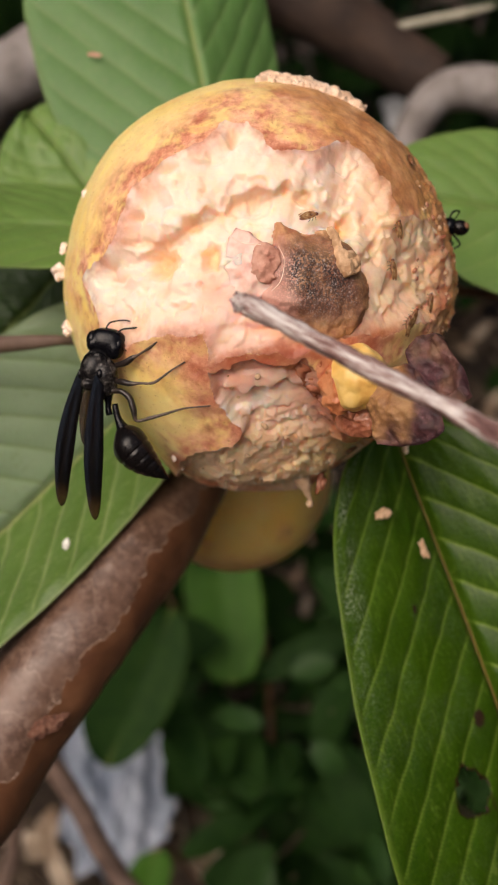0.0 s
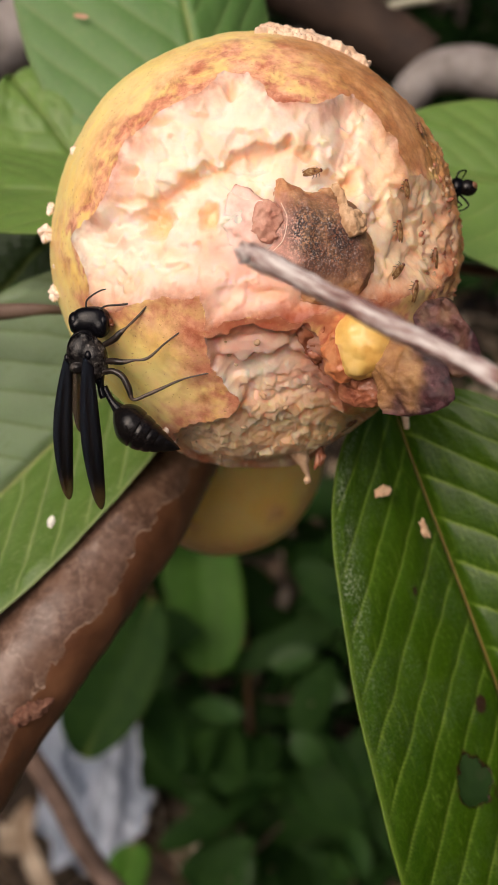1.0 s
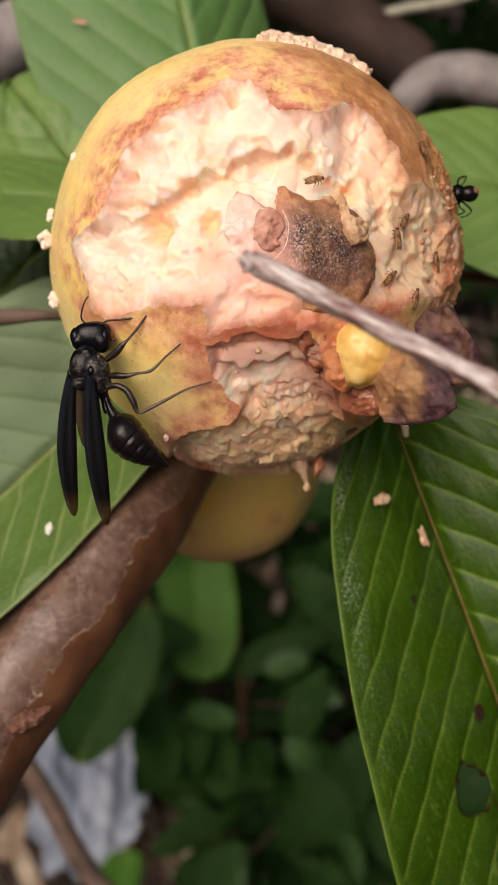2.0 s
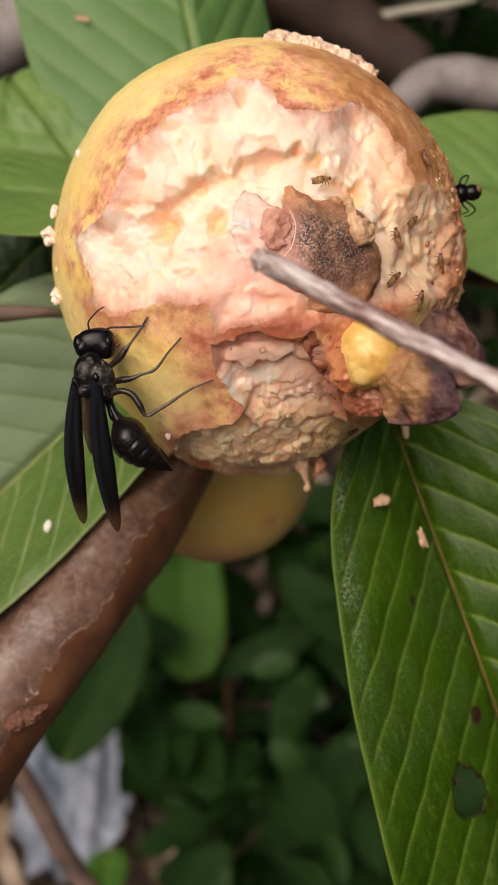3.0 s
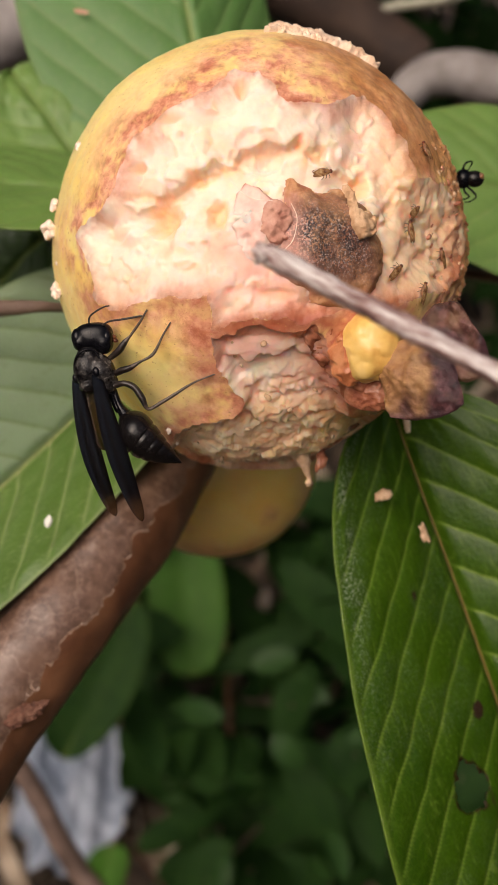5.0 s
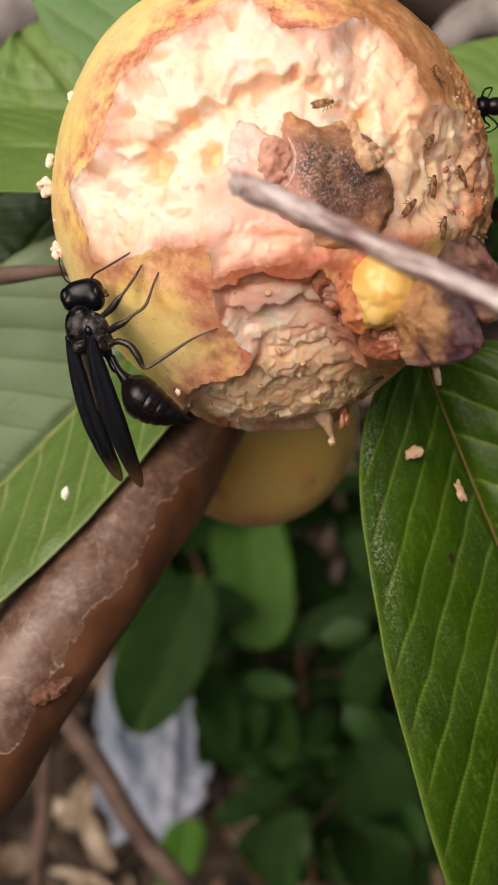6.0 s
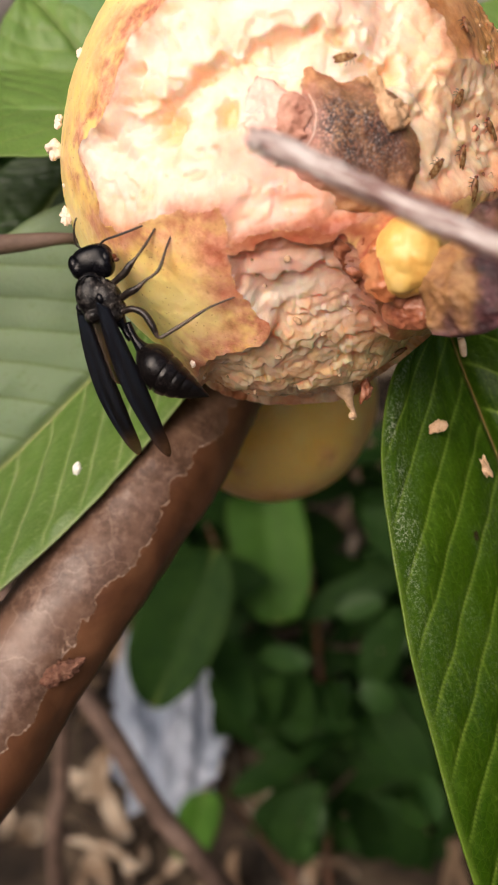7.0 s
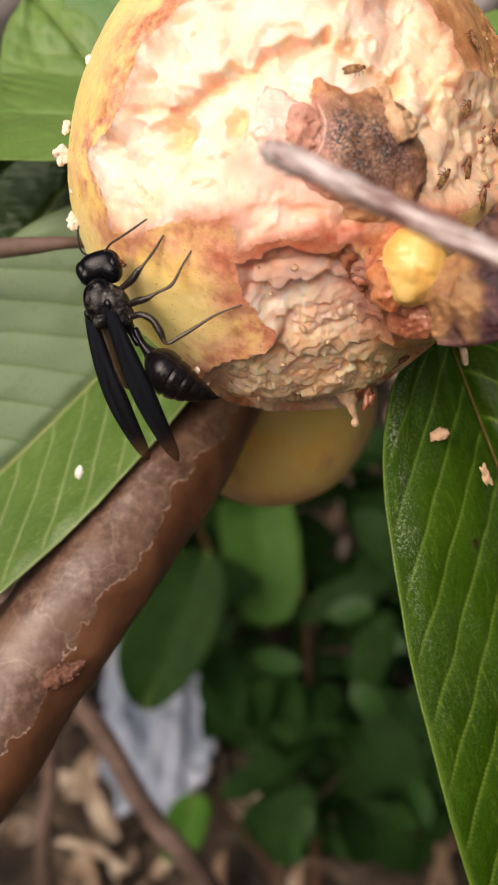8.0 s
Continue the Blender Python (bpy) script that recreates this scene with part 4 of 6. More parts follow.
def build_limb():
    pts = [(-0.75, 0.95, -0.72, 0.045), (-0.45, 0.60, -0.50, 0.034), (-0.20, 0.26, -0.24, 0.0165), (-0.0880, 0.197, -0.1080, 0.0125), (-0.0580, 0.2010, -0.0725, 0.0116),
           (-0.0473, 0.2060, -0.0566, 0.0113), (-0.0385, 0.2105, -0.0440, 0.0109), (-0.0295, 0.2165, -0.0312, 0.0107), (-0.0240, 0.2220, -0.0230, 0.0108),
           (-0.0143, 0.2360, -0.0088, 0.0092), (-0.0030, 0.2480, 0.0150, 0.0080), (0.0080, 0.2520, 0.0370, 0.0068), (0.0140, 0.2550, 0.0450, 0.0040)]
    v, f = tube(pts, 260, 72, 0.012, 420, 0.05)
    axis = np.repeat(smooth_path(pts, 260)[:, :3], 72, 0)
    out = (v - axis) / np.linalg.norm(v - axis, axis=1)[:, None]
    lift = out @ np.array((-0.72, -0.25, 0.65))
    flake = 0.12 + 0.75 * lift + 0.05 * fbm(v * 60, 3) + 0.12 * np.exp(-((v - np.array((-0.028, 0.212, -0.024))) ** 2).sum(1) / 0.008 ** 2)
    part("limb", make_mesh("limb", v, f, BARK, {"flake": flake}), TREE, "smooth brown bark peeling in grey flakes")
    v, f = ball((0, 0, 0), (0.0040, 0.0009, 0.0018), 90, 50, (0, -28, 0), 0.28, 900)
    v = v + 0.00022 * np.stack([fbm(v * 1500, 3), fbm(v * 1500 + 9, 3), fbm(v * 1500 + 30, 3)], 1) + np.array((-0.0388, 0.1965, -0.0548))
    part("bark_scar", make_mesh("bark_scar", v, f, SCAR), TREE, "rough reddish bark scar")
    v, f = tube([(0.004, 0.2515, 0.030, 0.0022), (0.003, 0.240, 0.030, 0.0022), (0.002, 0.2290, 0.030, 0.0026)], 10, 10, 0.05, 900)
    part("fruit_stalk", make_mesh("fruit_stalk", v, f, BARK), TREE)


build_limb()


def leaf_mesh(name, mat, base, tip, s1, s2, h1, h2, sag=0.0, quilt=0.0006, nv_pairs=13, holes=(), rots=(), dust=None, nu=150, nv=90, belly=0.9, curl=0.0, slope=3.6, pale=0.0, rib_width=0.0006):
    """A guava leaf: midrib from base to tip, two halves that open along s1 and s2 by h1 and h2, quilted between its side veins."""
    base, tip = np.array(base), np.array(tip)
    s1, s2 = np.array(s1) / np.linalg.norm(s1), np.array(s2) / np.linalg.norm(s2)
    axis = (tip - base) / np.linalg.norm(tip - base)
    n1, n2 = np.cross(axis, s1), -np.cross(axis, s2)
    n1, n2 = n1 / np.linalg.norm(n1), n2 / np.linalg.norm(n2)
    if n1[1] > 0:
        n1, n2 = -n1, -n2
    mean = (n1 + n2) / np.linalg.norm(n1 + n2)
    us, vs = np.linspace(0, 1, nu), np.linspace(-1, 1, nv)
    u, v = np.meshgrid(us, vs, indexing="ij")
    u, v = u.ravel(), v.ravel()
    w = np.clip(4 * u * (1 - u), 0, 1) ** (0.5 * belly) * (1 - 0.12 * (u - 0.5))
    av = np.abs(v)
    right = v > 0
    side = np.where(right[:, None], s2, s1)
    half = np.where(right, h2, h1)
    nrm = np.where(right[:, None], n2, n1)
    blend = smooth(av, 0, 0.25)[:, None]
    nrm = blend * nrm + (1 - blend) * mean
    wave = 1 + 0.02 * fbm(np.stack([u * 9, v * 0 + right, 0 * u], 1), 3)
    p = base + (tip - base) * u[:, None] + side * (av * half * w * wave)[:, None]
    p = p + mean * (sag * 4 * u * (1 - u))[:, None] + nrm * (curl * half * av ** 2)[:, None]
    phase = u * nv_pairs - slope * av ** 1.15 * (0.5 + 0.5 * w) + 0.25 * right + 0.035 * fbm(np.stack([u * 8, v * 8, 0 * u], 1), 2)
    cell = phase - np.floor(phase)
    dist = np.minimum(cell, 1 - cell)
    fade = smooth(av, 0.0, 0.06) * (1 - smooth(av, 0.9, 1.0))
    hump = np.sqrt(np.clip(np.sin(math.pi * cell), 0, 1)) * fade * np.clip(w, 0, 1)
    p = p + nrm * (quilt * (hump - 0.6))[:, None] - mean * (0.0009 * np.exp(-(av * half * w / 0.0011) ** 2))[:, None]
    p = p + nrm * (0.0009 * fbm(np.stack([u * 4, v * 2, 0 * u + 3], 1), 3))[:, None]
    width = np.maximum(half * w, 1e-4)
    vein = np.exp(-(dist / 0.04) ** 2) * fade * 0.75
    net = np.abs(fbm(np.stack([u * 90, v * 34, right * 9.0], 1), 2))
    rung = av * half / 0.0021 + 5.3 * np.floor(phase) + 0.5 * fbm(np.stack([u * 60, v * 20, 0 * u], 1), 2)
    rung = np.abs(rung - np.floor(rung) - 0.5)
    vein = vein + 0.30 * np.exp(-(rung / 0.05) ** 2) * (1 - smooth(av, 0.93, 1.0)) * smooth(fbm(np.stack([u * 40, v * 9, 0 * u + 4], 1), 2), -0.5, 0.3)
    vein = np.clip(vein + 0.10 * np.exp(-(net / 0.09) ** 2) + 0.4 * smooth(av, 0.965, 0.99), 0, 1)
    rib = np.exp(-(av * width / rib_width) ** 2)
    rot = np.zeros(len(u))
    hole = np.zeros(len(u), bool)
    length = np.linalg.norm(tip - base)
    for cu, cv, size in list(holes) + list(rots):
        d = np.hypot((u - cu) * length, (v - cv) * 0.5 * (h1 + h2)) / size
        d = d + 0.35 * fbm(p * 420, 3)
        rot = np.maximum(rot, 1 - smooth(d, 1.0, 1.2))
        if (cu, cv, size) in holes:
            hole |= d < 0.92
    dusty = np.zeros(len(u)) if dust is None else np.clip(np.exp(-((v - dust[0] + 0.03 * fbm(np.stack([u * 30, v * 4, 0 * u], 1), 2)) / dust[1]) ** 2) * (1 - smooth(u, dust[2], dust[2] + 0.12)) * smooth(fbm(np.stack([u * 70, v * 12, 0 * u + 8], 1), 3), -0.9, 0.3) + 0.12 * (v < 0) * smooth(fbm(np.stack([u * 25, v * 5, 0 * u + 2], 1), 3), -0.2, 0.6) * (1 - smooth(u, 0.3, 0.5)), 0, 1)
    f = grid_faces(nu, nv)
    f = f[~hole[f].any(1)]
    # pale lightens one half only, standing in for sky sheen
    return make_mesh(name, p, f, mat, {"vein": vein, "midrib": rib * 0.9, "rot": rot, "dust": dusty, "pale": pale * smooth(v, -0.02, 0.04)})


def add_leaf(label, mesh, stalk=None, parent=None):
    ob = part("leaf", mesh, parent or TREE, label)
    s = ob.modifiers.new("thickness", "SOLIDIFY")
    s.thickness, s.offset = 0.00035, 0
    if stalk:
        v, f = tube(stalk, 14, 10, 0.04, 800)
        part("petiole", make_mesh("petiole", v, f, BARK), ob)
    return ob


add_leaf("glossy dark green leaf with raised veins and an eaten hole",
         leaf_mesh("leaf_glossy", LEAF_A, (0.0300, 0.2110, 0.0040), (0.1080, 0.1935, -0.2170), (-0.73, -0.64, -0.23), (0.90, -0.30, 0.30), 0.0405, 0.040, 0.002,
                   holes=((0.306, -0.40, 0.0047),), rots=((0.258, -0.19, 0.0013), (0.152, -0.42, 0.0007)), dust=(-0.90, 0.08, 0.10), nu=460, nv=190, belly=0.72, nv_pairs=26, slope=3.7, rib_width=0.00028),
         [(0.0300, 0.2110, 0.0040, 0.0014), (0.0260, 0.2250, 0.0120, 0.0013), (0.0060, 0.2470, 0.0260, 0.0015)])
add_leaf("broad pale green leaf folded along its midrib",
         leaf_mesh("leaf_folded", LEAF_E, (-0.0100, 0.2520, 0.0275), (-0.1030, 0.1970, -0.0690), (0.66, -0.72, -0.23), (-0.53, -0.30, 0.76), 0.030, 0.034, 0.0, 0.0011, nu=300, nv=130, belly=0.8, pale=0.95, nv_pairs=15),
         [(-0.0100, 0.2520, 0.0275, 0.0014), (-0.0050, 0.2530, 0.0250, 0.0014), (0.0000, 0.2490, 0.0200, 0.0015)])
add_leaf("broad soft green leaf standing behind the fruit",
         leaf_mesh("leaf_upright", LEAF_D, (-0.0020, 0.2500, 0.0450), (-0.0300, 0.2640, 0.1900), (-0.98, 0.05, -0.05), (0.80, 0.58, 0.1), 0.042, 0.027, -0.002, nu=240, nv=110),
         [(-0.0020, 0.2500, 0.0450, 0.0014), (0.0010, 0.2510, 0.0400, 0.0014), (0.0060, 0.2515, 0.0340, 0.0015)])
add_leaf("small rounded green leaf behind the fruit",
         leaf_mesh("leaf_round", LEAF_B, (-0.0260, 0.2460, 0.0460), (-0.0565, 0.2590, 0.0850), (0.75, 0.20, 0.60), (-0.70, -0.25, -0.65), 0.018, 0.021, 0.0, 0.0003, nv_pairs=8, belly=0.8),
         [(-0.0260, 0.2460, 0.0460, 0.0013), (-0.0100, 0.2500, 0.0400, 0.0013), (0.0030, 0.2500, 0.0300, 0.0014)])
add_leaf("green leaf lying level beside the fruit",
         leaf_mesh("leaf_level", LEAF_B, (-0.0250, 0.2300, 0.0480), (-0.1000, 0.2250, 0.0540), (-0.10, 0.75, 0.50), (0.10, -0.80, -0.60), 0.024, 0.022, 0.0, 0.0003, nv_pairs=9, belly=0.7),
         [(-0.0250, 0.2300, 0.0480, 0.0013), (-0.0100, 0.2450, 0.0400, 0.0013), (0.0030, 0.2500, 0.0280, 0.0014)])
add_leaf("wide green leaf with pale veins behind the fruit",
         leaf_mesh("leaf_wide", LEAF_B, (0.1400, 0.2700, 0.0480), (0.0330, 0.2520, 0.0640), (0.0, 0.30, 0.95), (0.0, -0.25, -0.95), 0.026, 0.027, 0.0),
         [(0.1400, 0.2700, 0.0480, 0.0013), (0.1600, 0.2800, 0.0450, 0.0013), (0.1200, 0.3000, 0.0400, 0.0014), (0.0130, 0.2570, 0.0430, 0.0016)])
add_leaf("shaded dark green leaf below the small leaf",
         leaf_mesh("leaf_shaded", LEAF_C, (-0.0500, 0.2750, 0.0477), (-0.0692, 0.2700, 0.0252), (0.6, -0.1, -0.65), (-0.65, 0.1, 0.6), 0.010, 0.015, 0.0, nu=80, nv=50, nv_pairs=9),
         [(-0.0500, 0.2750, 0.0477, 0.0012), (-0.0100, 0.2600, 0.0360, 0.0012), (0.0040, 0.2510, 0.0310, 0.0014)])

add_leaf("grey-green leaf seen from below behind the fruit",
         leaf_mesh("leaf_underside", LEAF_D, (-0.0489, 0.2900, 0.0383), (-0.0682, 0.2850, 0.0277), (0.4, -0.1, -0.8), (-0.4, 0.1, 0.8), 0.012, 0.008, 0.0, nu=80, nv=50, nv_pairs=9),
         [(-0.0489, 0.2900, 0.0383, 0.0012), (-0.0100, 0.2650, 0.0330, 0.0012), (0.0040, 0.2510, 0.0310, 0.0014)])

# ---- the dead twig across the calyx, rooted in the ground outside the view ----
def build_twig():
    ob = thing("dead_twig", "bare grey dead twig crossing in front of the fruit", "twig")
    d = np.array((0.8235, -0.3142, -0.4724))
    tip = np.array((-0.0010, 0.1245, 0.0174))
    pts = [(*(tip + d * k), r) for k, r in ((0.0, 0.00115), (0.002, 0.0014), (0.006, 0.0012), (0.018, 0.00125), (0.035, 0.0013), (0.055, 0.0014), (0.09, 0.0018), (0.14, 0.0021))]
    pts += [(0.20, 0.08, -0.12, 0.0024), (0.32, 0.10, -0.35, 0.003), (0.42, 0.30, -0.75, 0.0038), (0.45, 0.62, -0.97, 0.0045)]
    v, f = tube(pts, 420, 18, 0.09, 1100, 0.16)
    along = np.linalg.norm(np.gradient(smooth_path(pts, 420)[:, :3], axis=0), axis=1).cumsum()
    around = np.tile(np.arange(18) / 18 * 2 * math.pi, 420)
    attrs = {"along": np.repeat(along, 18), "ca": np.cos(around), "sa": np.sin(around)}
    part("stem", make_mesh("dead_stem", v, f, TWIG, attrs), ob)
    v, f = ball(tip + np.array((0.0002, -0.0002, -0.0002)), (0.0012, 0.0011, 0.0011), 30, 20, rough=0.55, scale=1700)
    part("broken_tip", make_mesh("broken_tip", v, f, TWIG, {"along": 0.3 + v[:, 0] * 3, "ca": v[:, 1] * 500, "sa": v[:, 2] * 500}), ob, "frayed broken end")


build_twig()

# ---- crumbs ----
def crumb_shape(size, seed):
    """One ragged crumb."""
    rnd = random.Random(seed)
    v, f = ball((0, 0, 0), (size * rnd.uniform(.7, .9), size * 0.6, size * rnd.uniform(.8, 1.15)), 40, 28)
    n = v / np.linalg.norm(v, axis=1)[:, None]
    k = 1 + 0.20 * fbm(n * 3.2 + seed * 1.7, 3, 0.5) + 0.42 * fbm(n * 1.3 + seed * 3.1, 3, 0.4) - 0.22 * (cells(n * 1.7 + seed) - 0.4)
    return v * k[:, None], f


def crumb(place, size, seed, label, group, mat):
    v, f = crumb_shape(size, seed)
    if seed < 2:
        v = v * ((1.25, 0.7, 0.8), (0.75, 0.7, 1.5))[seed]
        v = v @ np.array(Matrix.Rotation(radians(35 - 15 * seed), 3, "Y"))
    thing("fruit_crumb", label, "crumb", Matrix.Translation(place), make_mesh("crumb", v, f, mat), group)


for k, (place, size) in enumerate([((0.0265, 0.1984, -0.0139), 0.0013), ((0.0347, 0.2008, -0.0214), 0.0013)]):
    crumb(place, size, k, "crumb of guava flesh lying on the glossy leaf", "crumbs on the leaf", CRUMB)
for k, (place, size) in enumerate([((-0.0346, 0.1838, 0.0313), 0.0014), ((-0.0337, 0.1840, 0.0353), 0.0009), ((-0.0322, 0.1825, 0.0252), 0.0008),
                                   ((-0.0332, 0.1850, 0.0209), 0.0012), ((-0.0292, 0.1800, 0.0442), 0.0007)]):
    crumb(place, size, 20 + k, "crumb of pale flesh stuck to the guava skin", "crumbs on the fruit", CRUMB_PALE)

v, f = tube([(0.0302, 0.1985, 0.0010, 0.0006), (0.0306, 0.1992, -0.0006, 0.0007), (0.0309, 0.2000, -0.0020, 0.0005)], 14, 12, 0.15, 1500)
thing("flower_remnant", "pale withered flower stub stuck on the glossy leaf", "plant debris", None, make_mesh("flower_remnant", v, f, LEDGE))
v, f = ball((0, 0, 0), (0.0016, 0.0003, 0.0006), 30, 16, (0, 8, 0), 0.3, 700)
thing("dry_petal", "tiny dry pinkish petal lying on the upright leaf", "petal", Matrix.Translation((-0.0388, 0.2560, 0.0979)), make_mesh("dry_petal", v, f, SEPAL_RED))


def build_loose_flesh():
    rnd = random.Random(4)
    pieces, crust = [], []
    for _ in range(25):                                     # crumbs in the lower bite
        a, b = rnd.uniform(-28, 40), rnd.uniform(-84, -32)
        if signed(np.array([(a, b)]), LOWER)[0] > 0.5:
            p, d = on_fruit(a, b, 0.0001)
            s = rnd.choice((0.0002, 0.0003, 0.0004, 0.0005))
            pieces.append(ball(p, (s * rnd.uniform(.8, 1.6), s, s * rnd.uniform(.6, 1.2)), 8, 6, (rnd.uniform(0, 180), rnd.uniform(0, 180), 0), 0.3, 1800))
    for _ in range(110):                                    # crust along the right rim and the torn lower edge
        low = rnd.random() < 0.35
        a, b = (rnd.uniform(-25, 38), rnd.uniform(-92, -80)) if low else (rnd.uniform(50, 74), rnd.uniform(-22, 34))
        p, d = on_fruit(a, b, 0.0001)
        s = rnd.choice((0.0002, 0.0003, 0.0004, 0.0005))
        p = p - d * 0.5 * s
        (pieces if low or rnd.random() < 0.5 else crust).append(ball(p, (s * rnd.uniform(.8, 1.6), s * 0.8, s * rnd.uniform(.6, 1.4)), 10, 8, (rnd.uniform(0, 180), rnd.uniform(0, 180), 0), 0.45, 1500))
    v, f = join(*crust)
    part("crust", make_mesh("crust", v, f, WET), GUAVA, "red-brown crumbly crust along the rim", kind="stuff")
    v, f = join(*pieces)
    part("flesh_debris", make_mesh("flesh_debris", v, f, CRUMB), GUAVA, "loose crumbs of gnawed flesh", kind="stuff")
    v, f = fruit_plate([(-1, 58), (4, 60), (9, 59), (16, 60), (26, 58), (36, 54), (39, 58), (34, 66), (22, 70), (8, 70), (0, 66)], 0.0355, 0.0383, 0.0004, 0.0004, 0.35, 1.0)
    ledge = [(v, f)]
    for k in range(20):
        a = rnd.uniform(-1, 38)
        p, d = on_fruit(a, rnd.uniform(58, 66) - 0.004 * (a - 16) ** 2, 0.0004)
        w, g = crumb_shape(rnd.choice((0.0005, 0.0007, 0.0009)), 60 + k)
        ledge.append((w + p, g))
    v, f = join(*ledge)
    part("flesh_ledge", make_mesh("flesh_ledge", v, f, LEDGE), GUAVA, "ragged ledge of pale torn flesh")
    p, d = on_fruit(27, -80, 0.0003)
    w, g = crumb_shape(0.0016, 131)
    part("wet_tissue", make_mesh("wet_shred", w * np.array((0.8, 1, 1.5)) + p + np.array((0, 0, -0.0012)), g, WET), GUAVA, "wet brown shred hanging from the bite")
    v, f = tube([(0.0078, 0.1870, -0.0018, 0.0030), (0.0092, 0.1880, -0.0050, 0.0021), (0.0105, 0.1890, -0.0082, 0.0011), (0.0113, 0.1900, -0.0105, 0.0005), (0.0114, 0.1904, -0.0116, 0.0007), (0.0114, 0.1904, -0.0122, 0.0003)], 40, 18, 0.22, 1300)
    part("drip", make_mesh("drip", v - np.array(FRUIT_C), f, CRUMB), GUAVA, "hanging drip of mushy flesh")


build_loose_flesh()
for k, (a, b, size) in enumerate(((-28.0, -61.5, 0.0005), (-27.0, -69.0, 0.0004))):
    p, d = on_fruit(a, b, 0.0002)
    crumb(Vector(p) + FRUIT_C, size, 40 + k, "crumb of pale flesh stuck to the guava skin", "crumbs on the fruit", CRUMB_PALE)
v, f = ball((0, 0, 0), (0.0008, 0.0006, 0.0013), 40, 30, (0, 12, 0))
v = v * (1 + 0.10 * fbm(v * 2600, 3) - 0.14 * cells(v * 2200))[:, None]
thing("insect_egg_mass", "tiny white egg mass on the folded leaf", "eggs", Matrix.Translation((-0.0362, 0.2010, -0.0201)), make_mesh("eggs", v, f, EGG))


# ---- the wasp; millimetres in its own space: x towards the fruit, y away from the path, z along the body to the head ----
def mm(rows):
    return [tuple(c / 1000 for c in r) for r in rows]


def mm_ball(c, r, **k):
    return ball(np.array(c) / 1000, np.array(r) / 1000, **k)


WASP = thing("wasp", "slender black paper wasp with long folded smoky wings", "wasp", pose(-0.0253, 0.168, 0.0095))
HEAD_AT, WAIST_AT, WING1_AT, WING2_AT = (0.0008, 0, 0.0028), (0.0029, 0.0, -0.0072), (-0.0026, 0.0004, -0.0010), (0.0008, -0.0024, -0.0010)


def wing_mesh(name, length, width, lean, mat):
    """A wasp wing folded lengthwise: a narrow pleated blade hanging along -z."""
    nu, nv, verts = 60, 13, []
    for i in range(nu):
        u = i / (nu - 1)
        taper = max(0.0, (u - 0.55) / 0.45)
        w = width * (0.48 + 0.52 * math.sin(math.pi * 0.5 * min(1.0, u / 0.55))) * (1 - 0.58 * taper ** 1.5) * math.sqrt(max(0.0, 1 - max(0.0, (u - 0.88) / 0.12) ** 2.2)) + 0.00006
        for j in range(nv):
            s = j / (nv - 1) - 0.5
            pleat = 0.00006 * math.sin(s * 11 + 1) * min(1, u * 4) + 0.0006 * s * s + 0.0009 * u * s
            verts.append((s * w + lean * length * (u - u * u) * 0.4, pleat, -u * length))
    v = np.array(verts)
    back = v + np.array((0, 0.00012, 0))
    tip = np.tile(np.repeat(smooth(np.linspace(0, 1, nu), 0.80, 0.99), nv), 2)
    return make_mesh(name, *join((v, grid_faces(nu, nv)), (back, grid_faces(nu, nv)[:, ::-1])), mat, {"tip": tip})


def fuse(ob, rounds=6):
    """Melts the overlapping lobes of a body part into one skin."""
    a = ob.modifiers.new("fuse", "REMESH")
    a.mode, a.voxel_size, a.use_smooth_shade = "VOXEL", 0.00016, True
    a = ob.modifiers.new("round", "SMOOTH")
    a.factor, a.iterations = 0.7, rounds * 3
    return ob


